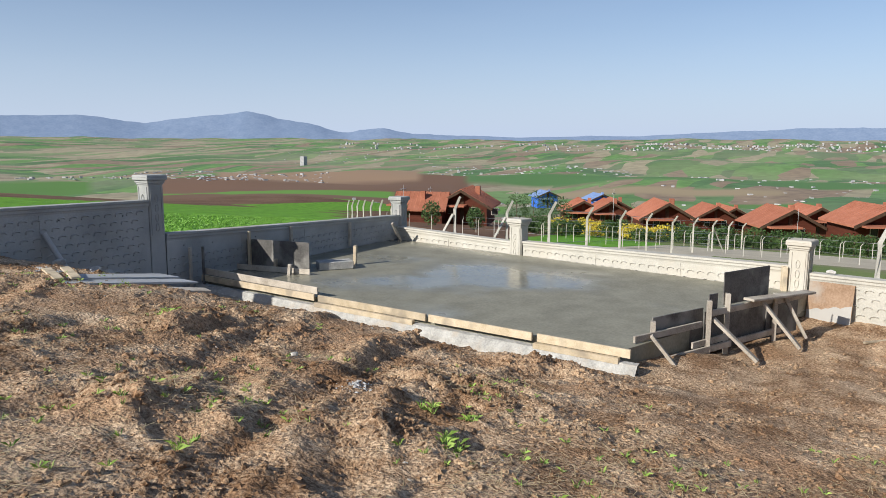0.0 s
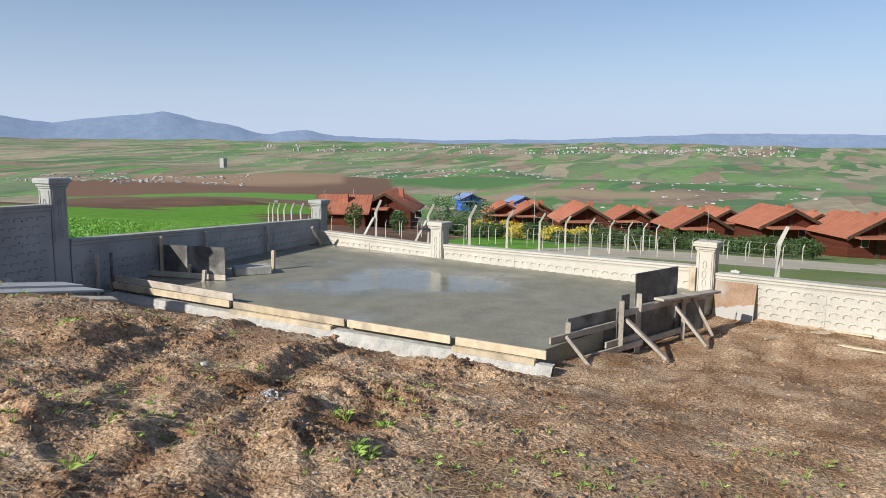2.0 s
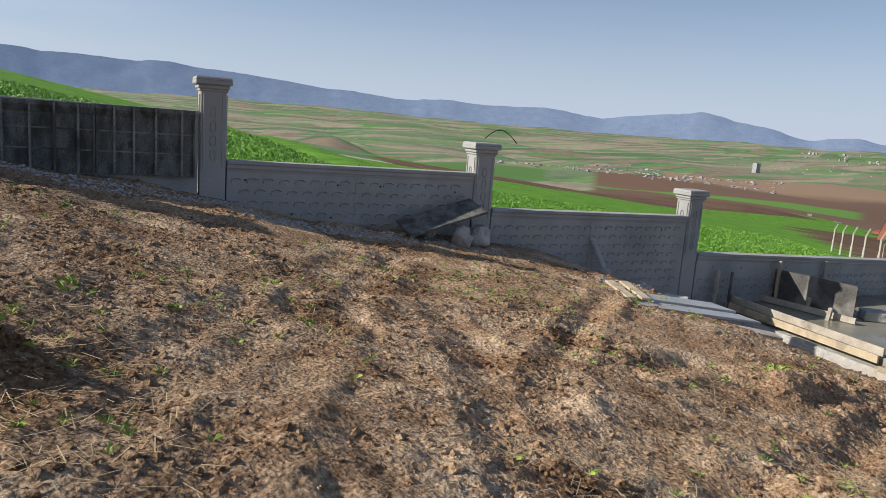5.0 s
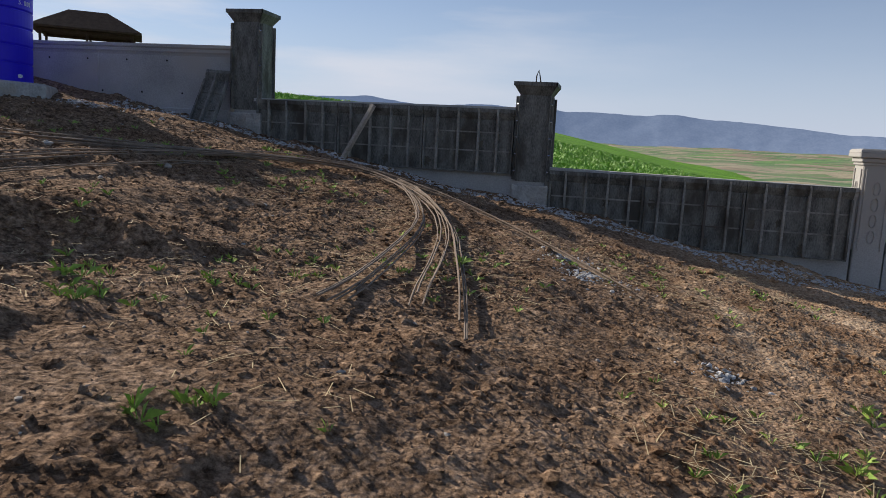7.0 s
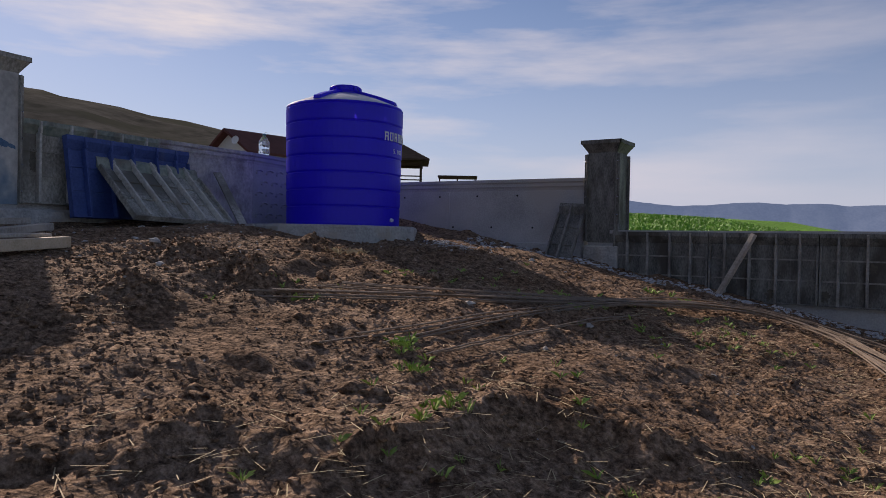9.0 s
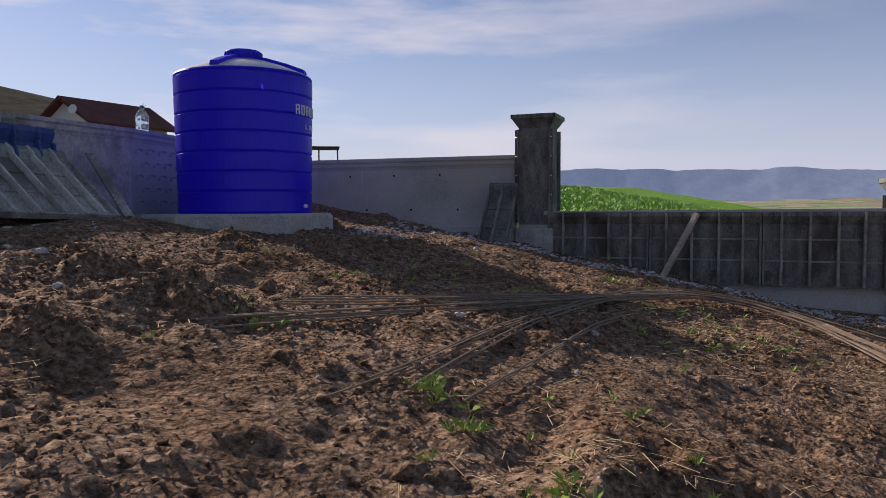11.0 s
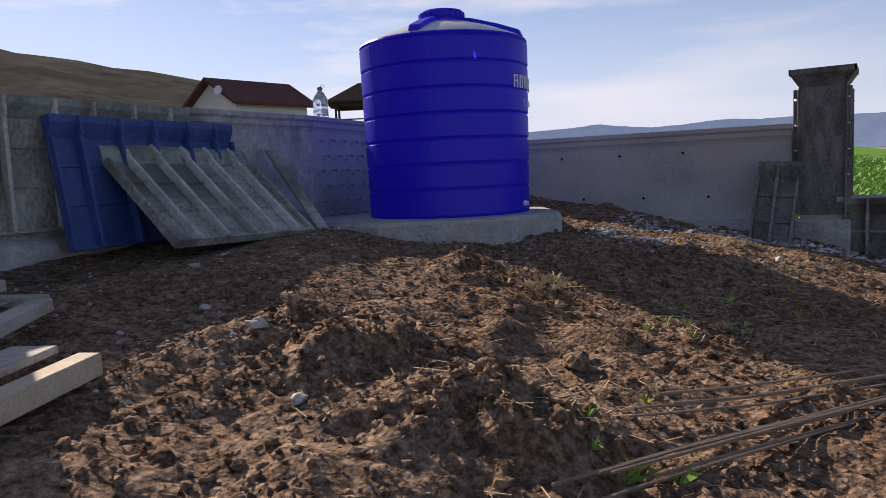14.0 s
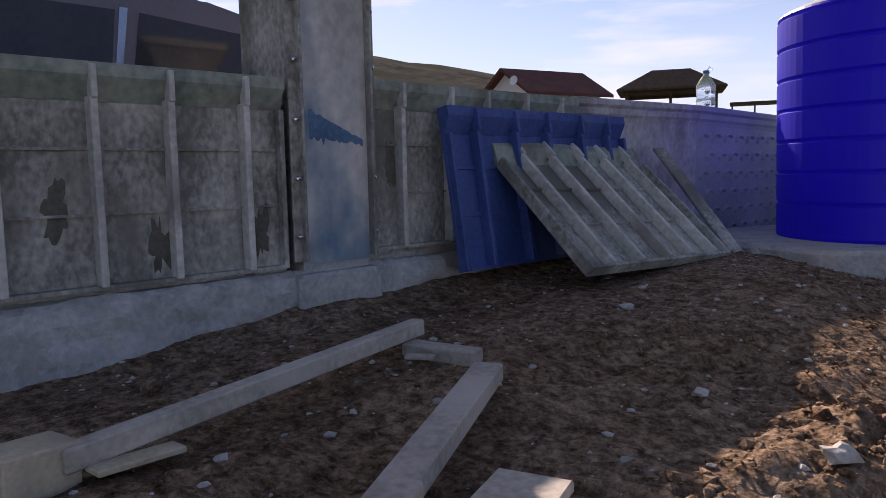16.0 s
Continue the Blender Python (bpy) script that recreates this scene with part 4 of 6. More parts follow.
west_bay("wall_10", -8.0, 4.85, 3.84, 3.86, 1.4, CONCRETE_ROUGH, "rough grey concrete wall behind steel forms", relief=False)
west_bay("wall_11", 5.39, 7.50, 3.88, 3.90, 1.6, CONCRETE_ROUGH, "rough grey concrete wall behind steel forms", relief=False)
west_bay("wall_12", 7.503, 9.58, 3.92, 3.95, 1.6, PLASTER, "wall of patchy rough grey concrete", relief=False)
west_bay("wall_13", 9.583, 12.0, 3.95, 3.92, 1.6, CONCRETE, "grey cast concrete wall with stone-scale relief", relief=True)
def rough_footing(ya, yb):
    """Poured against the soil: an uneven lip with lumps and hollows."""
    length = (yb - ya) * 1.0055
    count = int(length / 0.07)
    edge_ = [(-0.004, 2.80), (-0.06, 2.805), (-0.095, 2.775), (-0.105, 2.70), (-0.10, 2.62), (-0.115, 2.54), (-0.13, 2.44), (-0.14, 2.30), (-0.14, 1.2), (-0.004, 1.2)]
    bm = bmesh.new()
    before = None
    for i in range(count + 1):
        x = length * i / count
        ring_ = []
        for q, (y, z) in enumerate(edge_):
            live = 1.0 if 1 <= q <= 7 else 0.0
            out = 0.035 * noise.noise((x * 2.2, z * 5, ya)) + 0.03 * noise.noise((x * 7, z * 9, 2.0 + ya)) + 0.012 * noise.noise((x * 19, z * 21, 5.0))
            up = 0.03 * noise.noise((x * 1.6, 7.0, ya)) + 0.015 * noise.noise((x * 8, q, 3.0))
            ring_.append(bm.verts.new((x, y + live * out, z + live * (up if q < 4 else 0.5 * up))))
        if before:
            for q in range(len(edge_)):
                r = (q + 1) % len(edge_)
                bm.faces.new((before[q], before[r], ring_[r], ring_[q]))
        else:
            first = ring_
        before = ring_
    bm.faces.new(first)
    bm.faces.new(before[::-1])
    bmesh.ops.recalc_face_normals(bm, faces=bm.faces)
    f = part("footing", bm, CONCRETE_ROUGH, None)
    f.matrix_world = west_frame(ya)
    tagged(f, "uneven rough concrete footing under the forms", "footing", kind="structure")


rough_footing(-8.0, 4.85)
rough_footing(4.852, 7.5)
for i, (y0, y1) in enumerate(((-1.2, 0.8), (0.82, 2.82), (2.84, 4.83))):
    steel_form("formwork_panel", west_frame(y0, 0.004, 2.83), (y1 - y0) * 1.0, 1.03, FORM_GREY, "cement-smeared steel form with green top strip", 5, strip=FORM_GREEN, seed=50 + i)
steel_form("formwork_panel", west_frame(5.41, 0.004, 2.87), 2.08, 1.03, FORM_GREY, "cement-smeared steel form with green top strip", 5, strip=FORM_GREEN, seed=57)
pillar_form(west_x(5.12) - 0.14, 5.12, 4.62, 2.84, 1.8, "cement-grey steel pillar form splashed with blue paint", m_turn=96, mat=FORM_GREY, wire=False, splash=True)
steel_form("formwork_panel", west_frame(5.95, 0.30, 2.70) @ pose(0, 0, 0, -9.5, 0, 0), 2.02, 1.06, FORM_BLUE, "blue painted steel form leaning on the wall", 5, strip=FORM_BLUE, seed=60, stains=False)
gx = Vector((-0.105, 0.994, 0.01)).normalized()
gup = Vector((-0.93, 0.19, 0.80))
gup = (gup - gx * gup.dot(gx)).normalized()
gpm = Matrix.Identity(4)
gpm.col[0][:3], gpm.col[1][:3], gpm.col[2][:3] = gx, gup.cross(gx), gup
gpm.translation = (-12.86, 6.40, 2.69)
gpm = gpm @ pose(0, 0, 0, 0, 3.5, 0)
steel_form("formwork_panel", gpm, 1.68, 1.20, FORM_GREY, "cement-smeared steel form tilted against another panel", 5, strip=FORM_GREEN, seed=61, stains=False)


# ---------- water tank ----------
def water_tank():
    t = thing("water_tank", pose(-12.57, 10.08, 2.71), "tall ribbed blue plastic water tank on a concrete pad", "water tank")
    r, h = 0.96, 1.93
    prof = [(r * 0.96, 0.0), (r * 0.97, 0.03)]
    for i in range(7):
        z1 = 0.05 + (i + 1) * (h - 0.08) / 7
        z0 = 0.05 + i * (h - 0.08) / 7
        wide = r * (0.968 + 0.032 * (i / 6))
        prof += [(wide, z0 + 0.012), (wide, z0 + 0.016), (wide + 0.003, z1 - 0.036), (wide + 0.003, z1 - 0.03), (wide - 0.012, z1 - 0.02), (wide - 0.012, z1 - 0.012)]
    prof += [(r, h - 0.02), (r - 0.01, h)]
    part("shell", lathe(prof, 72, caps=False), BLUE_PLASTIC, t)
    dome = [(r - 0.012, h - 0.002), (r - 0.05, h + 0.025), (0.62, h + 0.14), (0.34, h + 0.225), (0.27, h + 0.24)]
    part("dome", lathe(dome, 72, caps=False), PALE_DOME, t, smooth=True)
    for k in range(4):
        bm = bmesh.new()
        out = [(0.24, h + 0.23), (0.24, h + 0.285), (0.36, h + 0.265), (0.66, h + 0.175), (0.90, h + 0.085), (0.93, h + 0.02), (0.66, h + 0.1)]
        add_prism(bm, out, -0.055, 0.055, pose(0, 0, 0, 0, 0, 90 * k + 12))
        part("dome_ridge", bm, BLUE_PLASTIC, t)
    part("neck", lathe([(0.235, h + 0.2), (0.235, h + 0.29)], 40), BLUE_PLASTIC, t, smooth=False)
    lid = part("lid", lathe([(0.25, h + 0.285), (0.255, h + 0.30), (0.255, h + 0.355), (0.235, h + 0.375), (0.0, h + 0.38)], 40, caps=False), BLUE_PLASTIC, t)
    for k in range(20):
        a = 2 * math.pi * k / 20
        part("grip", box((0.245, -0.012, h + 0.292), (0.266, 0.012, h + 0.352), pose(0, 0, 0, 0, 0, math.degrees(a))), BLUE_PLASTIC, lid)
    # outlet, and the marking: the maker's name as plain bars, the volume as figures
    part("outlet", lathe([(0.03, 0), (0.03, 0.03), (0.02, 0.03), (0.02, 0.05)], 16, pose(0, 0, 0, 0, 0, 5) @ pose(0.925, 0, 0.10, 0, 90, 0)), WHITE_PAINT, t, "white outlet fitting")
    a0 = -6
    for i, w in enumerate((0.085, 0.085, 0.075, 0.085, 0.085, 0.09)):
        a = radians(a0 + i * 7.2)
        m = pose(0, 0, 0, 0, 0, math.degrees(a))
        bm = bmesh.new()
        rr = r + 0.005
        for (u, v, du, dv) in ((-w / 2, 0, 0.022, 0.14), (w / 2 - 0.022, 0, 0.022, 0.14), (-w / 2, 0.118, w, 0.02), (-w / 2, 0.0 if i % 2 else 0.06, w, 0.02)):
            add_box(bm, (rr - 0.006, u, 1.36 + v), (rr + 0.002, u + du, 1.36 + v + dv), m)
        part("maker_mark", bm, WHITE_PAINT, t, "white marking shape")
    for i, ch in enumerate("5.000"):
        c = bpy.data.curves.new("volume_figure", "FONT")
        c.body, c.size, c.extrude = ch, 0.1, 0.001
        ob = new("volume_figure", c)
        ob.data.materials.append(WHITE_PAINT)
        ob.parent = t
        ob.matrix_local = pose(0, 0, 0, 0, 0, 4 + i * 3.8) @ pose(r + 0.006, 0, 1.17, 90, 0, 90)
    return t


water_tank()
pad = thing("tank_pad", pose(-12.72, 9.98, 2.2), "octagonal grey concrete pad under the tank", "concrete pad")
part("slab", lathe([(1.52, 0.0), (1.50, 0.475), (1.47, 0.51)], 8, pose(0, 0, 0, 0, 0, 10)), CONCRETE_ROUGH, pad)
bottle = thing("water_bottle", pose(west_x(9.95) - 0.1, 9.95, 3.945), "large clear plastic water bottle on the wall", "bottle")
part("body", lathe([(0.085, 0), (0.095, 0.02), (0.095, 0.10), (0.088, 0.115), (0.095, 0.13), (0.095, 0.24), (0.05, 0.32), (0.028, 0.34), (0.028, 0.36)], 24), CLEAR, bottle, smooth=True)
part("cap", lathe([(0.032, 0.36), (0.032, 0.39), (0.028, 0.393)], 16), BLUE_SPLASH, bottle, "blue screw cap")
part("handle", tube([(0.03, 0, 0.35), (0.075, 0, 0.40), (0.04, 0, 0.425), (-0.03, 0, 0.36)], 0.006, 5), CLEAR, bottle)


# ---------- wet slab and its forms ----------
SLAB_Z = -1.815
sf0, sf1 = along_front(11.9), along_front(-1.4)
bm = bmesh.new()
corners = [(12.72, 12.03), (sf0.x - 0.02, 12.03), (sf1.x - 0.03, sf1.y), (11.92, 0.80)]
lo = [bm.verts.new((x, y, SLAB_Z - 0.5)) for x, y in corners]
hi = [bm.verts.new((x, y, SLAB_Z)) for x, y in corners]
bm.faces.new(hi[::-1])
for i in range(4):
    bm.faces.new((lo[i], lo[(i + 1) % 4], hi[(i + 1) % 4], hi[i]))
bmesh.ops.recalc_face_normals(bm, faces=bm.faces)
slab = part("concrete_slab", bm, WET)
tagged(slab, "freshly poured wet grey concrete slab with puddles", "concrete slab", kind="structure")


def plank(name, a, b, w, h, mat, label, category="plank", parent=None, group="", roll=0.0):
    a, b = Vector(a), Vector(b)
    d = b - a
    side = d.cross(Vector((0, 0, 1))).normalized()
    up = side.cross(d).normalized()
    m = Matrix.Identity(4)
    m.col[0][:3], m.col[1][:3], m.col[2][:3] = d.normalized(), -side, up
    m.translation = a
    m = m @ pose(0, 0, 0, roll, 0, 0)
    bm = box((0, -w / 2, 0), (d.length, w / 2, h), bevel=min(0.006, h * 0.2))
    if parent:
        bmesh.ops.transform(bm, matrix=parent.matrix_world.inverted() @ m, verts=bm.verts)
        return part(name, bm, mat, parent)
    ob = part(name, bm, mat)
    ob.matrix_world = m
    return tagged(ob, label, category, group)


nl, nr = Vector((12.62, 11.9, 0)), Vector((11.80, 0.55, 0))
edge = thing("slab_edge_kerb", Matrix.Identity(4), "pale concrete kerb strip below the slab edge", "kerb", kind="structure")
bm = bmesh.new()
for i in range(61):
    p = nl.lerp(nr, i / 60) + Vector((0, 0.1 - 0.2 * i / 60, 0))
    j1, j2 = 0.05 * noise.noise((i * 0.7, 0, 0)), 0.05 * noise.noise((i * 0.9, 5, 0))
    col = [bm.verts.new(c) for c in ((p.x + 0.02, p.y, -2.45), (p.x - 0.26 - j1, p.y, -2.45), (p.x - 0.20 - j1, p.y, -2.08 + j2), (p.x - 0.10, p.y, -1.96 + j2 * 0.4), (p.x + 0.02, p.y, -1.95))]
    if i:
        for q in range(5):
            bm.faces.new((prev[q], prev[(q + 1) % 5], col[(q + 1) % 5], col[q]))
    prev = col
bmesh.ops.recalc_face_normals(bm, faces=bm.faces)
part("kerb_strip", bm, CONCRETE_ROUGH, edge)
cuts = [0.0, 0.36, 0.63, 0.84, 1.0]
for i, (s, e) in enumerate(zip(cuts, cuts[1:])):
    a, b = nl.lerp(nr, s + 0.004), nl.lerp(nr, e - 0.004)
    off = Vector((-0.035 + 0.03 * (i % 2), 0, SLAB_Z - 0.06 - 0.01 * (i % 2)))
    plank("form_plank", a + off, b + off, 0.05, 0.15, TIMBER, "yellow sawn plank edging the wet slab", group="slab edge planks")
    if i in (1, 3):
        off2 = off + Vector((-0.075, 0.05, -0.10))
        plank("form_plank", a.lerp(b, 0.01) + off2, b.lerp(a, 0.07) + off2, 0.09, 0.10, TIMBER, "yellow sawn batten along the slab edge", group="slab edge planks")
plank("form_plank", nl.lerp(nr, 0.0) + Vector((0.03, 0, SLAB_Z + 0.1)), nl.lerp(nr, 0.36) + Vector((0.03, 0, SLAB_Z + 0.08)), 0.04, 0.16, TIMBER_GREY, "greyed plank standing on the slab edge", group="slab edge planks")
def stake(x, y, z0, z1, w, mat, label, lean=0.0):
    ob = part("stake", box((-w / 2, -w / 3, 0), (w / 2, w / 3, z1 - z0), bevel=0.005), mat)
    ob.matrix_world = pose(x, y, z0, lean, lean * 0.5, 20)
    return tagged(ob, label, "stake", "formwork stakes")


stake(14.25, 11.90, -1.85, -0.80, 0.10, TIMBER, "tall yellow timber stake by the slab edge")
stake(14.36, 11.08, -1.9, -1.5, 0.11, TIMBER, "short yellow timber stake by the slab edge", 3)
stake(14.07, 10.31, -1.9, -1.53, 0.12, TIMBER_GREY, "short split timber post on the slab", 6)
stake(16.23, 9.86, SLAB_Z - 0.1, -1.27, 0.13, TIMBER, "yellow timber stake standing in wet concrete", 2)
stake(12.28, 11.9, -2.4, -1.0, 0.09, TIMBER_GREY, "grey timber post at the slab corner")
stake(12.55, 11.75, -2.4, -1.0, 0.07, PLYWOOD, "dark timber post at the slab corner")
for x, z0, z1, lean in ((15.9, -1.9, -0.98, 0), (18.6, -1.9, -1.1, 0)):
    ob = part("prop", box((-0.05, -0.03, 0), (0.05, 0.03, z1 - z0), bevel=0.006), TIMBER_GREY)
    ob.matrix_world = pose(x, 11.93, z0 + 0.15, 0, lean, 0)
    tagged(ob, "grey timber prop standing against the wall", "prop", "wall props")
ob = part("prop", box((-0.045, -0.03, 0), (0.045, 0.03, 0.95), bevel=0.006), TIMBER_GREY)
ob.matrix_world = pose(20.9, 11.55, SLAB_Z, 0, -42, 0) @ pose(0, 0, 0, 6, 0, 0)
tagged(ob, "grey timber prop leaning into the slab corner", "prop", "wall props")

big = part("plywood_sheet", box((0, -0.01, 0), (2.30, 0.01, 0.78), bevel=0.003), PLYWOOD)
big.matrix_world = pose(14.24, 12.38, -1.80, 0, 0, -79.7)
tagged(big, "dark film-faced plywood sheet standing on edge", "plywood sheet", "dark plywood sheets")
ob = part("plank", box((0, -0.02, 0), (2.3, 0.02, 0.14), bevel=0.005), TIMBER_GREY)
ob.matrix_world = pose(13.93, 12.09, -1.80, 0, 0, -79.7)
tagged(ob, "pale grey plank along the foot of the plywood", "plank")
kick = part("upstand_block", box((0, 0, 0), (0.95, 0.5, 0.22), bevel=0.02), CONCRETE_ROUGH)
kick.matrix_world = pose(14.95, 10.05, SLAB_Z, 0, 0, -38)
tagged(kick, "rough grey concrete upstand block on the slab", "concrete block")

# south end forms: sheets stepped up towards the front wall, rails, stakes and raking struts
e0, e1 = Vector((12.1, 1.0, 0)), Vector((17.9, -1.6, 0))


def end_sheet(s, e, z0, z1, mat, off=0.0):
    a, b = e0.lerp(e1, s), e0.lerp(e1, e)
    d = (b - a)
    ob = part("plywood_sheet", box((0, -0.012, 0), (d.length, 0.012, z1 - z0), bevel=0.003), mat)
    ob.matrix_world = wall_frame((a.x, a.y + off, z0), d)
    return tagged(ob, "cement-stained dark plywood form standing on edge", "plywood sheet", "dark plywood sheets")


end_sheet(0.155, 0.38, -2.32, -1.44, PLYWOOD)
end_sheet(0.38, 0.76, -2.32, -1.52, PLYWOOD, -0.03)
end_sheet(0.415, 0.455, -1.9, -1.22, PLYWOOD, 0.03)
end_sheet(0.475, 0.71, -1.47, -0.83, PLYWOOD, 0.0)
end_sheet(0.69, 0.87, -2.32, -1.60, PLYWOOD, -0.06)
for s, e, z, off in ((0.06, 0.35, -1.80, -0.10), (0.39, 0.75, -1.61, -0.10), (0.15, 0.47, -2.27, -0.2), (0.30, 0.47, -2.14, -0.14), (0.53, 0.76, -2.27, -0.12), (0.70, 0.88, -1.62, -0.16)):
    a, b = e0.lerp(e1, s), e0.lerp(e1, e)
    plank("form_rail", (a.x, a.y + off, z), (b.x, b.y + off, z + 0.02), 0.05, 0.12, TIMBER_GREY, "greyed timber rail across the plywood forms", "rail", group="form rails")
a, b = e0.lerp(e1, 0.55), e0.lerp(e1, 0.88)
plank("form_rail", (a.x, a.y - 0.2, -1.42), (b.x, b.y - 0.26, -1.50), 0.24, 0.05, TIMBER_GREY, "greyed plank lying flat over the struts", "rail", group="form rails")
for s, z0, z1, off, mat in ((0.12, -2.45, -1.73, -0.04, TIMBER), (0.15, -2.45, -1.50, -0.04, TIMBER_GREY), (0.37, -2.45, -1.28, -0.15, TIMBER_GREY), (0.475, -2.45, -1.23, -0.09, TIMBER_GREY), (0.72, -2.45, -1.40, -0.12, TIMBER_GREY)):
    a = e0.lerp(e1, s)
    stake(a.x, a.y + off, z0, z1, 0.13, mat, "greyed timber stake holding the plywood forms")
yp = along_front(-0.84)
stake(yp.x - 0.12, yp.y, -2.3, -1.24, 0.17, TIMBER, "yellow timber post against the pale wall")
for s, z, fx, fy in ((0.11, -1.72, 12.86, 0.06), (0.385, -1.66, 14.27, -0.98), (0.62, -1.47, 15.64, -1.54), (0.745, -1.45, 16.58, -1.55)):
    a = e0.lerp(e1, s)
    plank("raking_strut", (a.x, a.y - 0.16, z), (fx, fy, -2.34), 0.12, 0.06, TIMBER_GREY, "raking timber strut propping the plywood forms", "strut", group="raking struts")
board = part("stained_board", box((-0.47, -0.012, 0), (0.47, 0.012, 0.93), bevel=0.004), BOARD)
bp = along_front(-1.82)
board.matrix_world = wall_frame((bp.x - 0.24, bp.y, -2.42), FRONT_DIR) @ pose(0, 0, 0, -12, 0, 0)
smear = bmesh.new()
lo_v = [smear.verts.new((-0.46 + 0.92 * i / 12, -0.0155, 0.02)) for i in range(13)]
hi_v = [smear.verts.new((-0.46 + 0.92 * i / 12, -0.0155, 0.26 + 0.016 * i + 0.07 * noise.noise((i * 0.6, 2, 0)))) for i in range(13)]
for i in range(12):
    smear.faces.new((lo_v[i], lo_v[i + 1], hi_v[i + 1], hi_v[i]))
part("cement_smear", smear, CONCRETE, board, "dried grey cement smear")
tagged(board, "cement-stained square board leaning on the pale wall", "board")
for a, b, w in (((17.85, -3.01), (18.13, -3.86), 0.14), ((17.21, -3.98), (16.89, -4.96), 0.12), ((18.6, -3.7), (18.25, -4.7), 0.16), ((17.0, -2.6), (17.5, -3.1), 0.06)):
    plank("plank", (a[0], a[1], -2.39), (b[0], b[1], -2.37), w, 0.04, TIMBER, "pale sawn plank lying by the wall foot", group="planks by the wall")
sock = part("work_glove", tube([(0, 0, 0.04), (0.1, 0.02, 0.06), (0.2, 0.0, 0.04)], [0.035, 0.05, 0.03], 7), SACK)
gp = along_front(-1.9)
sock.matrix_world = pose(gp.x + 0.1, gp.y, -1.335, 0, 0, 70)
tagged(sock, "crumpled pale work glove lying on the coping", "glove")

# ---------- things along the back wall ----------
pipe = thing("plastic_pipe", Matrix.Identity(4), "grey plastic pipe leaning against the scale wall", "pipe")
part("pipe_wall", tube([(8.98, 11.72, site_height(8.98, 11.7) - 0.02), (8.70, 11.99, -0.28)], 0.06, 12), PIPE_GREY, pipe)


def sheet_pile():
    spec = [((6.62, 8.24, -0.62), (8.88, 7.29, -0.96), 0.34, 0.09, TIMBER_GREY, "grey squared timber under the board pile"), ((6.68, 8.16, -0.56), (9.13, 8.08, -0.92), 0.5, 0.04, PIPE_GREY, "wide pale grey shuttering board on the pile"),
            ((6.78, 8.8, -0.55), (9.2, 8.72, -0.9), 0.6, 0.04, PIPE_GREY, "wide pale grey shuttering board on the pile"), ((7.32, 9.54, -0.56), (6.77, 8.24, -0.52), 0.15, 0.04, TIMBER, "short pale plank across the pile"),
            ((7.69, 9.61, -0.6), (7.07, 8.26, -0.55), 0.15, 0.04, TIMBER, "short pale plank across the pile"), ((6.4, 9.17, -0.52), (6.74, 8.86, -0.56), 0.3, 0.06, TIMBER_GREY, "weathered board lying on the soil")]
    for a, b, w, h, mat, label in spec:
        plank("board", (a[0], a[1], a[2] - h), (b[0], b[1], b[2] - h), w, h, mat, label, "board", group="board pile")



sheet_pile()
for i, (x, y) in enumerate(((8.9, 10.6), (9.4, 10.9), (9.9, 10.7), (10.3, 11.2), (8.4, 11.0))):
    bm = bmesh.new()
    lump(bm, (0, 0, 0.05), 0.16, 70 + i, 0.6)
    ob = part("rubble", bm, CONCRETE_ROUGH)
    ob.matrix_world = pose(x, y, site_height(x, y) + 0.03)
    tagged(ob, "grey rubble lump by the wall foot", "rubble", "rubble by the wall")
pr = thing("plastic_pipe", pose(9.7, 10.4, site_height(9.7, 10.4) + 0.09, 0, 0, 35), "short grey pipe end lying on rubble", "pipe")
bm = lathe([(0.07, -0.22), (0.1, -0.22), (0.1, 0.22), (0.07, 0.22)], 16, pose(0, 0, 0, 90, 0, 0), caps=False)
part("pipe_wall", bm, PIPE_GREY, pr)
shelter = part("board", box((-0.8, -0.3, 0), (0.8, 0.3, 0.05), bevel=0.006), FORM_DARK)
shelter.matrix_world = pose(5.0, 11.55, site_height(5.0, 11.5) + 0.42, 18, -15, 6)
tagged(shelter, "dark board lying tilted over sacks by the wall", "board")
for i, (x, y, s) in enumerate(((5.35, 11.35, 0.22), (5.75, 11.45, 0.25), (4.75, 11.6, 0.2))):
    bm = bmesh.new()
    got = bmesh.ops.create_icosphere(bm, subdivisions=3, radius=1.0)["verts"]
    for v in got:
        v.co *= 0.8 + 0.5 * noise.noise(v.co * 1.6 + Vector((i * 5, 0, 0))) + 0.25 * noise.noise(v.co * 5 + Vector((i * 5, 2, 0)))
        v.co.z = max(v.co.z, -0.75)
    bmesh.ops.transform(bm, matrix=Matrix.Diagonal((s, s * 0.8, s * 1.1, 1)), verts=got)
    ob = part("cement_sack", bm, SACK if i < 2 else FORM_GREY, smooth=True)
    ob.matrix_world = pose(x, y, site_height(x, y) + s * 0.7)
    tagged(ob, "crumpled white woven sack by the wall foot", "sack", "sacks by the wall")


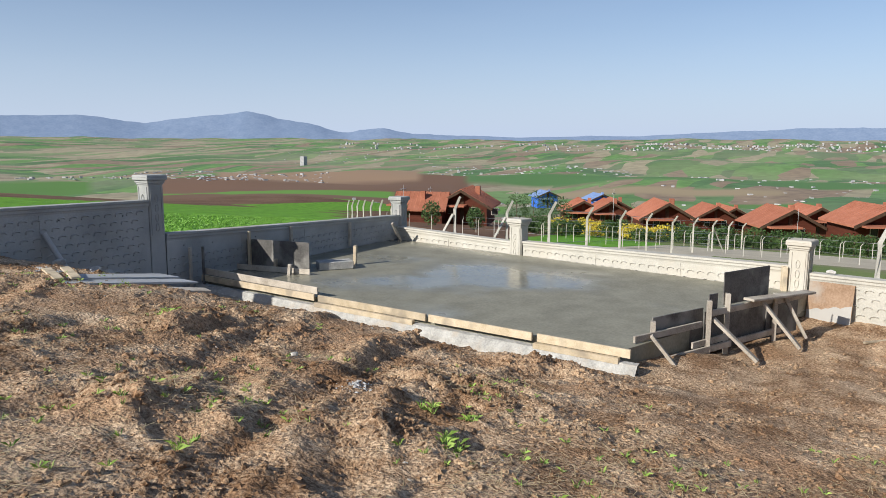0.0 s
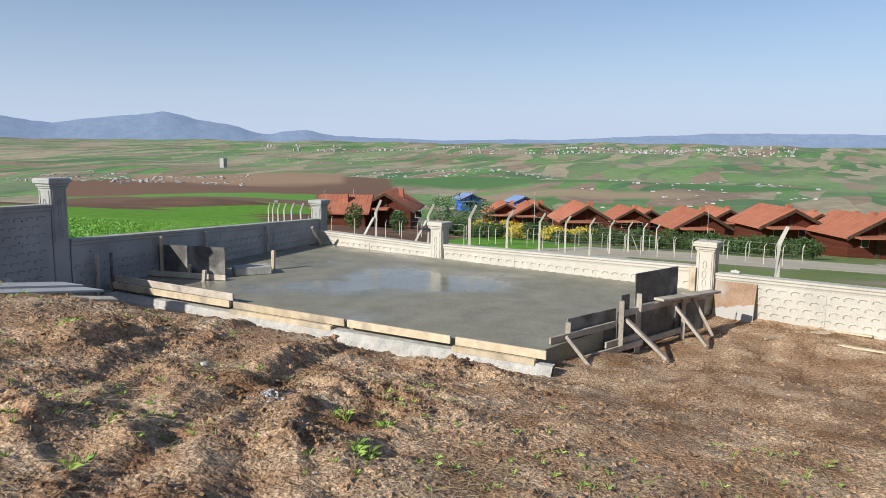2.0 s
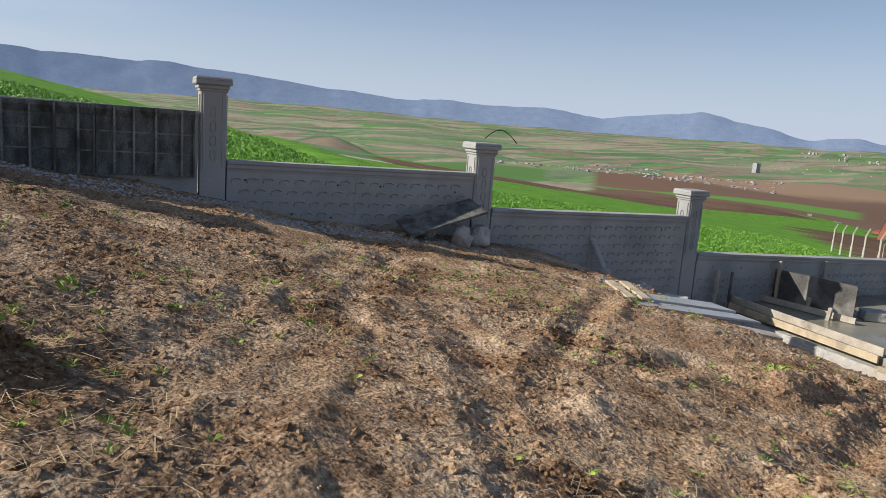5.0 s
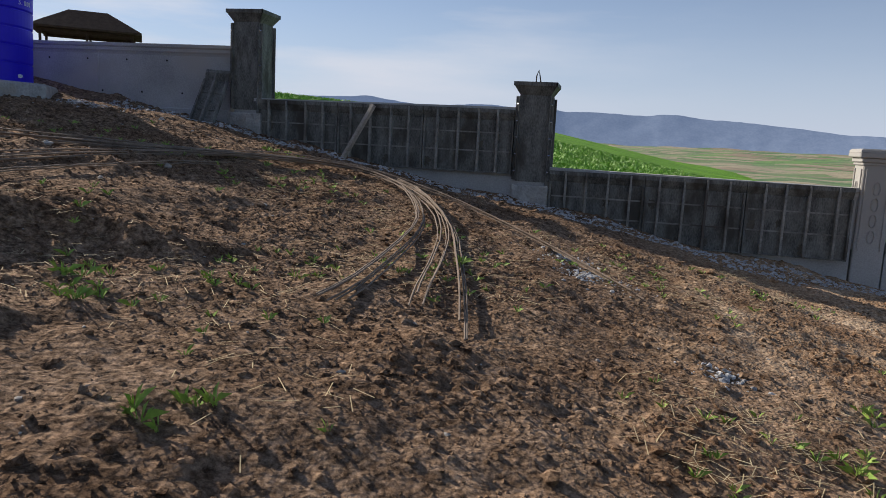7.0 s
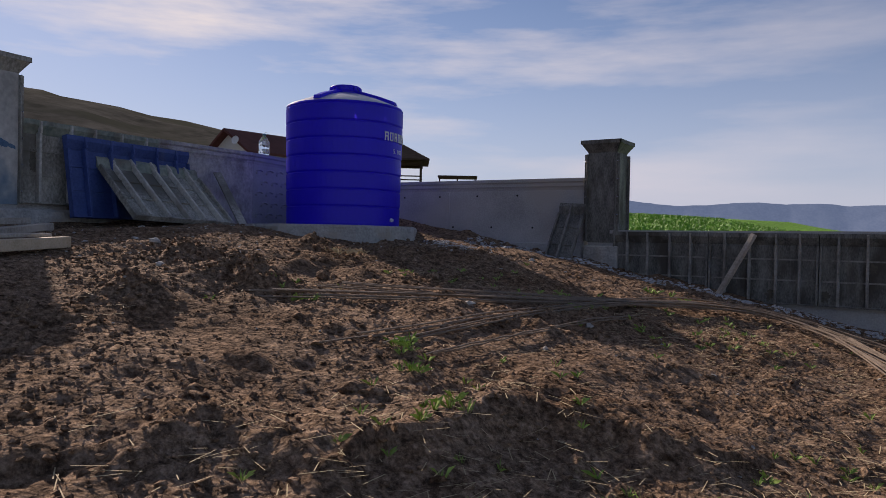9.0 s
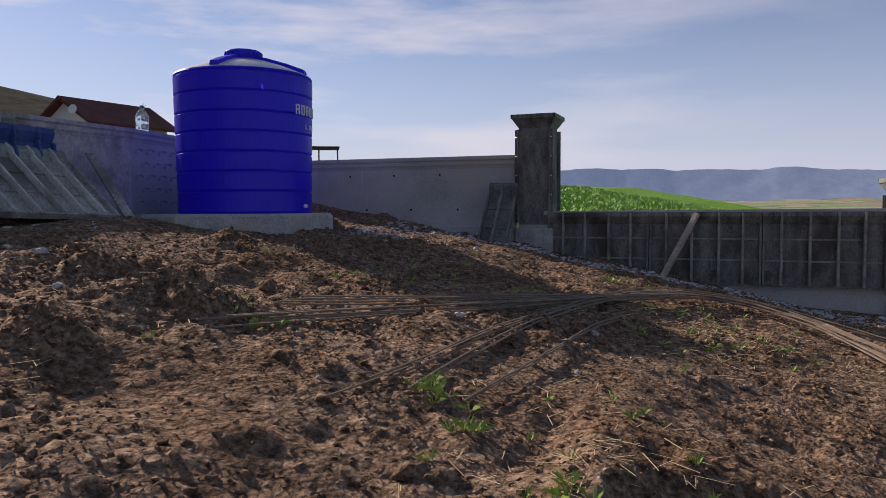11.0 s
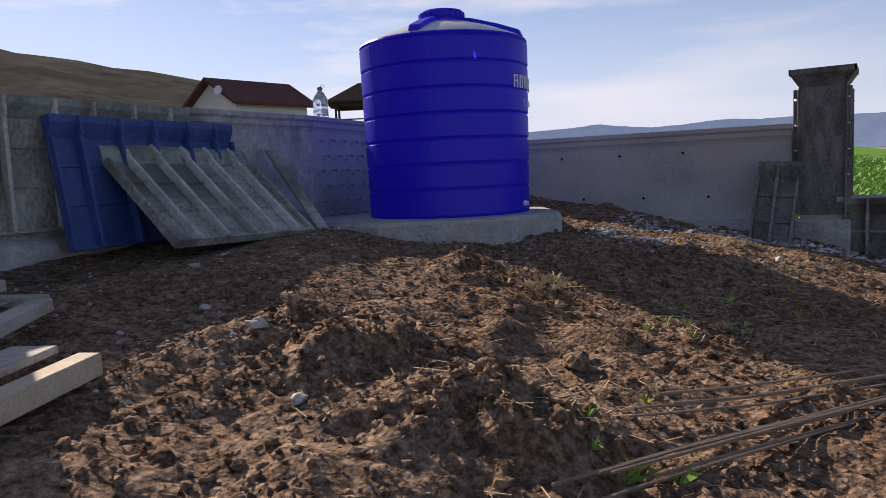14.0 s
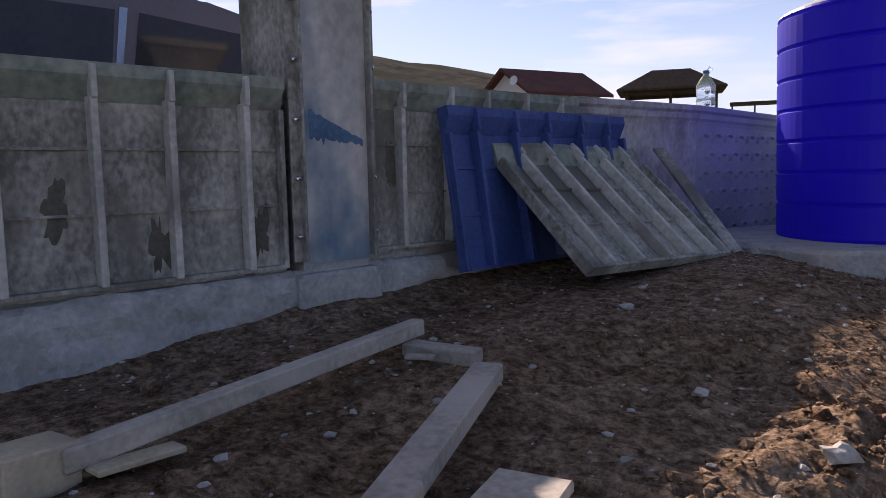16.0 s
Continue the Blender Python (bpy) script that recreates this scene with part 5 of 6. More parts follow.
# ---------- reinforcing bars ----------
def bar_bundle(points, count, spread_end, seed, label):
    rnd = random.Random(seed)
    t = thing("rebar_bundle", Matrix.Identity(4), label, "rebar bundle", "rebar bundles")
    ctrl = [Vector((x, y, 0)) for x, y in points]

    def at(u):
        f = u * (len(ctrl) - 1)
        i = min(int(f), len(ctrl) - 2)
        s = f - i
        p0, p1, p2, p3 = ctrl[max(i - 1, 0)], ctrl[i], ctrl[i + 1], ctrl[min(i + 2, len(ctrl) - 1)]
        return 0.5 * ((2 * p1) + (p2 - p0) * s + (2 * p0 - 5 * p1 + 4 * p2 - p3) * s * s + (3 * p1 - p0 - 3 * p2 + p3) * s ** 3)
    for b in range(count):
        o0, o1 = rnd.uniform(-spread_end[0], spread_end[0]), rnd.uniform(-spread_end[1], spread_end[1])
        u0, u1 = rnd.uniform(0, 0.06), 1 - rnd.uniform(0, 0.08)
        pts = []
        for i in range(25):
            u = u0 + (u1 - u0) * i / 24
            p = at(u)
            d = (at(min(u + 0.02, 1)) - at(max(u - 0.02, 0))).normalized()
            off = o0 + (o1 - o0) * u
            x, y = p.x - d.y * off, p.y + d.x * off
            pts.append((x, y, site_height(x, y) + 0.05 + 0.02 * (b % 3) + 0.05 * math.sin(3.1 * u) * rnd.uniform(0.6, 1)))
        part("bar", tube(pts, 0.0075, 5), REBAR, t)
    return t


BARS = "bundle of bent rusty reinforcing bars on the soil"
bar_bundle([(-4.28, 4.6), (-4.26, 5.4), (-4.4, 7.15), (-4.66, 8.3), (-5.2, 9.5), (-5.9, 10.0), (-6.5, 9.7), (-7.1, 8.7), (-7.9, 7.2), (-8.75, 5.65), (-9.15, 4.87)], 6, (0.09, 0.10), 1, BARS)
bar_bundle([(-3.82, 5.1), (-3.9, 5.6), (-4.0, 6.4), (-4.2, 7.5), (-4.6, 8.7), (-5.25, 9.65), (-5.95, 10.05), (-6.6, 9.7), (-7.3, 8.5), (-8.16, 7.26), (-8.73, 6.4), (-9.23, 5.8)], 4, (0.05, 0.12), 2, BARS)
bar_bundle([(-3.39, 4.6), (-3.61, 5.63), (-3.89, 6.74), (-4.29, 8.1), (-5.15, 9.8), (-6.0, 10.1), (-6.6, 9.75), (-7.1, 8.7), (-7.46, 7.2), (-7.61, 5.8), (-7.65, 4.7)], 4, (0.03, 0.08), 3, BARS)
bar_bundle([(-2.25, 7.1), (-3.17, 8.26), (-4.17, 9.28), (-5.25, 10.02), (-6.1, 10.2), (-6.8, 9.6), (-7.2, 8.5), (-7.59, 6.6), (-7.74, 5.24), (-7.88, 4.45)], 3, (0.03, 0.10), 4, "few thin rusty reinforcing bars on the soil")
bar_bundle([(-6.9, 8.2), (-7.1, 7.16), (-7.25, 5.83), (-7.4, 4.9)], 2, (0.02, 0.04), 5, "few thin rusty reinforcing bars on the soil")

# ---------- loose timber near the west wall ----------
def timber(a, b, w, h, mat, label):
    plank("timber_beam", (a[0], a[1], a[2] - h), (b[0], b[1], b[2] - h), w, h, mat, label, "timber beam", group="loose timber")


timber((-12.09, 3.39, 2.61), (-12.62, 4.98, 2.67), 0.07, 0.07, TIMBER_GREY, "long grey squared beam lying on the soil")
timber((-10.94, 3.30, 2.48), (-12.00, 4.86, 2.61), 0.115, 0.07, TIMBER_GREY, "long pale plank lying on the soil")
timber((-12.57, 4.88, 2.59), (-12.23, 5.00, 2.59), 0.10, 0.08, TIMBER_GREY, "short squared offcut on the soil")
timber((-10.77, 3.30, 2.48), (-11.31, 4.42, 2.51), 0.22, 0.035, TIMBER_GREY, "wide pale board lying beside the beams")
timber((-10.59, 3.30, 2.43), (-11.07, 4.52, 2.48), 0.11, 0.10, TIMBER, "yellow squared beam lying on the soil")
timber((-11.15, 3.76, 2.60), (-11.33, 4.00, 2.61), 0.10, 0.07, TIMBER_GREY, "short pale offcut on top of a plank")
timber((-12.10, 3.22, 2.63), (-12.17, 3.42, 2.62), 0.16, 0.16, TIMBER, "pale sawn block on the soil")
timber((-12.05, 3.46, 2.55), (-12.11, 3.72, 2.54), 0.08, 0.02, TIMBER, "thin pale offcut leaning on a beam")
timber((-12.44, 4.78, 2.57), (-12.34, 4.86, 2.57), 0.06, 0.015, TIMBER_GREY, "small wood chip on the soil")
loose_side = plank("form_side_rail", (-13.0, 8.32, 2.64), (-13.93, 8.58, 3.50), 0.13, 0.03, FORM_GREY, "narrow steel form rail leaning beside a panel", "form rail")

# ---------- scattered clods, stones, straw and weeds ----------
ICO = bmesh.new()
bmesh.ops.create_icosphere(ICO, subdivisions=1, radius=1.0)
ICO_V = np.array([v.co[:] for v in ICO.verts])
ICO_F = np.array([[v.index for v in f.verts] for f in ICO.faces])
ICO.free()


def scatter(name, verts_of, faces, places, mat, label, category, round_off=False):
    """One mesh of many small pieces; verts_of(i, rng) gives a piece's corners about its own foot."""
    rng = np.random.default_rng(len(places) + 7)
    allv, allf, base = [], [], 0
    for i, (x, y, z) in enumerate(places):
        v = verts_of(i, rng) + np.array((x, y, z))
        allv.append(v)
        allf.append(faces + base)
        base += len(v)
    me = bpy.data.meshes.new(name)
    me.from_pydata(np.concatenate(allv).tolist(), [], np.concatenate(allf).tolist())
    me.materials.append(mat)
    if round_off:
        me.polygons.foreach_set("use_smooth", [True] * len(me.polygons))
    ob = new(name, me)
    return tagged(ob, label, category, kind="stuff")


def spin(v, rng, tilt=0.5):
    a, b = rng.uniform(0, 2 * math.pi), rng.uniform(-tilt, tilt)
    ca, sa, cb, sb = math.cos(a), math.sin(a), math.cos(b), math.sin(b)
    v = v @ np.array(((1, 0, 0), (0, cb, sb), (0, -sb, cb)))
    return v @ np.array(((ca, sa, 0), (-sa, ca, 0), (0, 0, 1)))


def lumps(lo, hi, flat):
    def make(i, rng):
        s = lo * (hi / lo) ** (rng.random() ** 2.2)
        v = ICO_V * rng.uniform(0.55, 1.25, (len(ICO_V), 1)) * np.array((s, s * rng.uniform(0.55, 1), s * flat))
        return spin(v, rng)
    return make


def blades(count, length, width, lean):
    quads = np.array([[4 * k + c for c in (0, 1, 2, 3)] for k in range(count)])

    def make(i, rng):
        out = []
        for k in range(count):
            a, l, t = rng.uniform(0, 2 * math.pi), length * rng.uniform(0.5, 1.2), rng.uniform(0.15, lean)
            d = np.array((math.cos(a), math.sin(a), 0))
            s = np.array((-d[1], d[0], 0)) * width * 0.5
            foot = d * 0.25 * length * rng.random()
            mid = foot + d * l * t * 0.4 + np.array((0, 0, l * 0.6))
            tip = foot + d * l * t + np.array((0, 0, l * (1 - 0.35 * t)))
            out += [foot - s, foot + s, mid + s, tip]
        return np.array(out)
    return quads, make


rng0 = np.random.default_rng(5)


def strewn(n, x0, x1, y0, y1, keep, sink=0.0):
    out = []
    while len(out) < n:
        x, y = rng0.uniform(x0, x1), rng0.uniform(y0, y1)
        if inside(x, y) and rng0.random() < keep(x, y):
            out.append((x, y, ground_height(x, y) - sink))
    return out


def loose_soil(x, y):
    patch = 0.5 + 0.9 * noise.noise((x * 0.8, y * 0.8, 11.0))
    return min(max(patch, 0.03), 1.0)


scatter("soil_clods", lumps(0.009, 0.045, 0.55), ICO_F, strewn(11000, -13.2, -3.0, 2.0, 11.2, lambda x, y: loose_soil(x, y) * (0.25 + 0.75 * smooth01(-4.5, -8, x)) * (1 - 0.8 * smooth01(-10.8, -12.0, x))), CLOD, "loose crumbly brown soil clods strewn on the ground", "soil clods")
scatter("soil_clods", lumps(0.012, 0.06, 0.6), ICO_F, strewn(17000, -5.0, 11.2, -4.5, 10.8, lambda x, y: loose_soil(x, y)), CLOD, "small broken soil crumbs strewn on the ground", "soil clods")
scatter("soil_clods", lumps(0.015, 0.06, 0.6), ICO_F, strewn(2500, 10.5, 18.5, -6.0, -0.6, lambda x, y: loose_soil(x, y) if y < 0.6 - 0.45 * (x - 12.1) else 0.0), CLOD, "small broken soil crumbs below the forms", "soil clods")
scatter("soil_clods", lumps(0.035, 0.085, 0.75), ICO_F, strewn(230, -11.4, -6.5, 2.9, 8.6, lambda x, y: loose_soil(x, y), 0.02), CLOD, "large brown soil clods on the ground", "soil clods", True)
crumbs = []
for mx, my, mr, mh in MOUNDS:
    for k in range(int(500 * mr)):
        a, rr = rng0.uniform(0, 6.28), mr * abs(rng0.normal(0, 0.6))
        x, y = mx + rr * math.cos(a), my + rr * math.sin(a)
        crumbs.append((x, y, ground_height(x, y)))
scatter("soil_clods", lumps(0.010, 0.042, 0.75), ICO_F, crumbs, CLOD, "crumbled soil clods heaped on the ground", "soil clods")
scatter("pebbles", lumps(0.008, 0.035, 0.6), ICO_F, strewn(800, -13.2, 10.0, -4.5, 11.0, lambda x, y: 0.6), STONE, "pale pebbles lying on the soil", "pebbles")
scatter("pebbles", lumps(0.007, 0.03, 0.55), ICO_F, strewn(620, -13.5, -10.6, 3.2, 9.6, lambda x, y: 0.7), STONE, "pale pebbles scattered below the wall", "pebbles")


OCTA_V = np.array(((1, 0, 0), (-1, 0, 0), (0, 1, 0), (0, -1, 0), (0, 0, 1), (0, 0, -1)), float)
OCTA_F = np.array(((0, 2, 4), (2, 1, 4), (1, 3, 4), (3, 0, 4), (2, 0, 5), (1, 2, 5), (3, 1, 5), (0, 3, 5)))


def grains(lo, hi):
    def make(i, rng):
        s = lo * (hi / lo) ** (rng.random() ** 1.6)
        return spin(OCTA_V * rng.uniform(0.6, 1.3, (6, 1)) * np.array((s, s, s * 0.7)), rng)
    return make


scatter("soil_crumbs", grains(0.006, 0.019), OCTA_F, strewn(26000, -12.8, -2.0, 1.5, 10.5, lambda x, y: 0.25 + loose_soil(x, y)), CLOD, "fine loose soil crumbs covering the ground", "soil crumbs")
scatter("soil_crumbs", grains(0.006, 0.019), OCTA_F, strewn(30000, -3.0, 9.5, -4.5, 9.5, lambda x, y: 0.25 + loose_soil(x, y)), CLOD, "fine loose soil crumbs covering the ground", "soil crumbs")


def strip(x, y):
    return 1.0 if 11.05 + 0.35 * noise.noise((x * 0.7, 0, 0)) < y < 11.75 and -12.5 < x < 6.5 else 0.0


scatter("gravel", lumps(0.012, 0.05, 0.6), ICO_F, strewn(4600, -11.0, 6.0, 10.7, 11.9, strip), GRAVEL, "grey gravel spilled along the wall foot", "gravel")
GRAVEL_SPOTS = [(-2.75, 7.6, 0.42), (-3.0, 8.3, 0.4), (-1.75, 5.7, 0.2), (6.4, 2.0, 0.22), (-10.2, 10.1, 0.55), (-10.8, 10.4, 0.4), (9.0, 10.2, 0.5), (7.6, 9.9, 0.4)]
spots = []
for gx0, gy0, gr in GRAVEL_SPOTS:
    for q in range(int(260 * gr / 0.4)):
        a, rr = rng0.uniform(0, 6.28), gr * abs(rng0.normal(0, 0.55))
        x, y = gx0 + rr * math.cos(a), gy0 + rr * math.sin(a)
        spots.append((x, y, ground_height(x, y) + 0.004))
scatter("gravel", lumps(0.008, 0.035, 0.6), ICO_F, spots, GRAVEL, "small grey gravel heaps on the soil", "gravel")


def weedy(x, y):
    return max(0.0, min(1.0, 0.25 + 1.6 * noise.noise((x * 0.55, y * 0.55, 21.0)))) * (1.0 if x > -9.5 else 0.25)


q, mk = blades(8, 0.06, 0.006, 1.2)
scatter("weeds", mk, q, strewn(1000, -9.5, 9.0, -4.0, 9.8, weedy), WEED, "sparse green weeds sprouting from the soil", "weeds")
q, mk = blades(8, 0.085, 0.007, 1.3)
TUFTS = [(-4.2, 3.1), (-4.3, 2.9), (-2.9, 3.0), (-2.6, 3.2), (-5.3, 3.9), (-5.6, 4.1), (-7.6, 5.0), (-7.4, 4.9), (-7.2, 4.6), (-6.6, 4.1), (6.6, 5.3), (5.4, 0.2), (5.2, 0.1), (6.3, 1.0), (6.4, 0.6), (3.7, 1.5), (-1.2, 4.7), (-2.1, 2.6), (-8.9, 5.4), (-0.8, 5.6), (-3.8, 6.6), (-6.9, 9.9), (-7.3, 10.0)]
tp = []
for x, y in TUFTS:
    for k in range(4):
        a, b = x + rng0.normal(0, 0.07), y + rng0.normal(0, 0.07)
        tp.append((a, b, ground_height(a, b)))
scatter("weeds", mk, q, tp, WEED, "bright green weed tufts on bare soil", "weeds")


def straw_piece(i, rng):
    l, w = rng.uniform(0.03, 0.11), 0.0026
    v = np.array(((-l, -w, 0.0), (l, -w, 0.006), (l, w, 0.006), (-l, w, 0.0))) + np.array((0, 0, 0.02))
    return spin(v, rng, 0.25)


scatter("dry_straw", straw_piece, np.array([[0, 1, 2, 3]]), strewn(9000, -10.5, 9.0, -4.0, 10.8, weedy), STRAW, "dry straw stalks lying on the soil", "straw")
q, mk = blades(5, 0.10, 0.0025, 1.4)
scatter("dry_straw", mk, q, [(-10.35 + rng0.normal(0, 0.2), 7.55 + rng0.normal(0, 0.2), site_height(-10.3, 7.6) + 0.03) for k in range(14)], STRAW, "pulled-up dry roots on the soil", "straw")

STONES = [(-10.98, 5.82, 0.11), (-10.9, 5.32, 0.07), (-9.6, 6.35, 0.12), (-9.1, 7.6, 0.12), (-7.3, 4.1, 0.10), (-10.3, 4.95, 0.06), (-13.0, 3.9, 0.09), (-12.4, 6.2, 0.05), (-11.5, 5.5, 0.05), (-1.55, 3.25, 0.05),
          (-8.0, 6.6, 0.06), (-9.0, 9.9, 0.07), (-12.9, 8.4, 0.06), (6.9, 3.4, 0.07), (9.85, 3.5, 0.09), (-5.6, 2.6, 0.07), (8.2, 9.4, 0.1), (-7.05, 7.15, 0.06)]
for i, (x, y, s) in enumerate(STONES):
    bm = bmesh.new()
    got = bmesh.ops.create_icosphere(bm, subdivisions=2, radius=1.0)["verts"]
    for v in got:
        v.co *= 0.8 + 0.5 * noise.noise(v.co * 1.3 + Vector((i * 3.1, 0, 0)))
    bmesh.ops.transform(bm, matrix=Matrix.Diagonal((s, s * 0.75, s * 0.55, 1)), verts=got)
    ob = part("stone", bm, STONE if s < 0.075 else CLOD)
    ob.matrix_world = pose(x, y, ground_height(x, y) + s * 0.25, 0, 0, 57 * i)
    tagged(ob, "uneven field stone lying on the soil", "stone", "stones on the soil")

# crop leaves close behind the wall
q, mk = blades(4, 0.20, 0.022, 1.0)
field = []
for k in range(30000):
    y = 12.6 + 34 * rng0.random() ** 1.4
    x = rng0.uniform(-16 - y * 0.3, 24 + 0.9 * (y - 12))
    field.append((x, y, land_height(x, y) - 0.05))
scatter("crop_leaves", mk, q, field, LEAF, "dense bright green young crop leaves", "crop")


# ---------- mountains ----------
SKYLINE = [(40, 2.2), (30, 2.8), (24, 3.0), (20.7, 3.15), (19.4, 3.33), (17.5, 3.05), (15.4, 2.8), (11.2, 3.08), (7.5, 2.98), (5, 2.98), (4, 2.86), (1, 2.82), (-1.9, 2.8), (-3.5, 2.92), (-6.3, 2.66), (-8, 2.62), (-10.3, 2.37), (-12.5, 2.25),
           (-15.3, 1.9), (-17, 1.93), (-19, 1.7), (-21, 1.54), (-24.4, 1.75), (-27.6, 1.58), (-32, 1.7), (-36.5, 1.22), (-40, 1.7), (-43.6, 2.12), (-46, 1.6), (-48, 1.35), (-50.5, 0.6), (-53.8, 0.95),
           (-56, 0.55), (-64, 0.3), (-74, 0.45), (-80, 0.78), (-87, 1.0), (-96, 0.9), (-120, 0.8)]


def skyline(a):
    for (a0, e0_), (a1, e1_) in zip(SKYLINE, SKYLINE[1:]):
        if a <= a0 and a >= a1:
            return e0_ + (e1_ - e0_) * (a0 - a) / (a0 - a1)
    return 0.8


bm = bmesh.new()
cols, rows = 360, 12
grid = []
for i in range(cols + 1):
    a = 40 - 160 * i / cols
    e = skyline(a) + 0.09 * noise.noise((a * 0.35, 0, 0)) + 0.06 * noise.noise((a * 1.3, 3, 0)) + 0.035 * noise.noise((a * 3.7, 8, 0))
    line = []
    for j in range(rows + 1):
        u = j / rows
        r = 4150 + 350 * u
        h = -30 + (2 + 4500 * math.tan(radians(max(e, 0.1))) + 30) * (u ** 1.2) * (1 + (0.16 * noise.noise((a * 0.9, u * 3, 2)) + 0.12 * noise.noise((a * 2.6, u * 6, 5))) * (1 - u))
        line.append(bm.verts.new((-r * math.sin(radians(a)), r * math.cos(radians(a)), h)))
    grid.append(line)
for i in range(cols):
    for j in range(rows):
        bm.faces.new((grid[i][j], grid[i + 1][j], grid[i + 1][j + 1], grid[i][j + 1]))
mtn = part("backdrop_mountains", bm, HAZY_MOUNTAIN, smooth=True)
tagged(mtn, "mountain range on the horizon, blue-grey with painted haze", "mountains", kind="structure")

# far towns and farm buildings
cube_v = np.array([(x, y, z) for z in (0, 1) for x, y in ((-.5, -.5), (.5, -.5), (.5, .5), (-.5, .5))], float)
cube_f = np.array([(0, 1, 5, 4), (1, 2, 6, 5), (2, 3, 7, 6), (3, 0, 4, 7), (4, 5, 6, 7)])


def blocks(w, h):
    def make(i, rng):
        s = rng.uniform(0.5, 1.5)
        return spin(cube_v * np.array((w * s, w * rng.uniform(0.5, 1.0), h * rng.uniform(0.6, 1.4))), rng, 0.0)
    return make


def cluster(n, a0, a1, r0, r1):
    out = []
    for k in range(n):
        a, r = radians(rng0.uniform(min(a0, a1), max(a0, a1))), rng0.uniform(r0, r1)
        x, y = -r * math.sin(a), r * math.cos(a)
        out.append((x, y, land_height(x, y) - 1))
    return out


scatter("far_town", blocks(5, 2.0), cube_f, cluster(130, -28, -41, 1250, 1500) + cluster(120, -40, -50, 1150, 1300) + cluster(140, -57, -73, 1350, 1700) + cluster(50, -46, -60, 1900, 2500) + cluster(60, -75, -92, 900, 1500) + cluster(40, -50, -90, 420, 800), TOWN, "white buildings of a far town in the plain", "town")
scatter("far_town", blocks(7, 6), cube_f, cluster(240, -73, -90, 2700, 3300) + cluster(120, -50, -74, 2600, 3100), TOWN, "pale apartment blocks of a far city", "town")
far_tower = part("far_silo", box((-6, -6, 0), (6, 6, 24)), TOWN)
far_tower.matrix_world = pose(1330, 1211, land_height(1330, 1211) - 1)
tagged(far_tower, "lone pale tower block far out in the plain", "tower")


# ---------- houses below the plot ----------
def chalet(x, y, turn, w, d, eave, rise, label, wall=None, roof=None, base_drop=0.0, windows=2, group="red-roofed timber houses"):
    """A gabled timber house: local -y is the gable that faces out, the ridge runs along y."""
    t = thing("house", pose(x, y, land_height(x, y) - 0.6 - base_drop, 0, 0, turn), label, "house", group)
    wall, roof = wall or LOG_WALL, roof or ROOF_TILE
    e = eave + 0.6
    part("wall", prism([(-w / 2, 0), (w / 2, 0), (w / 2, e), (0, e + rise), (-w / 2, e)], 0, d), wall, t)
    over = 0.75
    for s in (-1, 1):
        k = rise / (w / 2)
        x1 = w / 2 + over
        out = [(0.0, e + rise + 0.05), (s * x1, e + rise + 0.05 - k * x1), (s * x1, e + rise + 0.27 - k * x1), (0.0, e + rise + 0.3)]
        r = part("roof", prism(out, -1.0, d + 0.6), roof, t)
        for q in range(13):
            yy = -0.9 + (d + 1.4) * q / 12
            bm = prism([(0.05 * s, e + rise + 0.29), (s * (x1 - 0.04), e + rise + 0.26 - k * x1), (s * (x1 - 0.04), e + rise + 0.29 - k * x1), (0.05 * s, e + rise + 0.32)], yy, yy + 0.06)
            part("roof_tile_rib", bm, roof, r)
        part("barge_board", prism([(0.0, e + rise - 0.1), (s * x1, e + rise - 0.1 - k * x1), (s * x1, e + rise + 0.26 - k * x1), (0.0, e + rise + 0.28)], -1.08, -1.0), DARK_TIMBER, t)
    for i in range(windows):
        wx = -w * 0.22 + i * w * 0.44
        win = part("window", box((wx - 0.42, -0.06, 1.5), (wx + 0.42, 0.02, 2.4)), TIMBER_GREY, t)
        part("pane", box((wx - 0.36, -0.075, 1.56), (wx + 0.36, -0.062, 2.34)), DARK_WINDOW, win)
    part("post", box((-0.22, -0.14, 0), (0.22, -0.005, e + rise * 0.8)), DARK_TIMBER, t)
    part("porch_roof", prism([(-w * 0.5, 2.55), (w * 0.1, 2.55), (w * 0.1, 2.75), (-w * 0.5, 2.75)], -2.2, -0.01), roof, t)
    part("chimney", box((w * 0.18, d * 0.45, e + rise * 0.5), (w * 0.18 + 0.6, d * 0.45 + 0.6, e + rise + 0.45), bevel=0.03), roof, t)
    return t


def eye_place(px_deg, dist):
    """A place at a bearing (degrees west of north) and distance from the start of the walk."""
    return 0.3 - dist * math.sin(radians(px_deg)), -2.8 + dist * math.cos(radians(px_deg))


def gable_at(x, y, apex, turn, w, d, eave, rise, label, **more):
    """Sets a house by the top of its near gable; the walls run down into the ground."""
    drop = land_height(x, y) - 0.6 - (apex - (eave + 0.6 + rise + 0.3))
    return chalet(x, y, turn, w, d, eave, rise, label, base_drop=drop, **more)


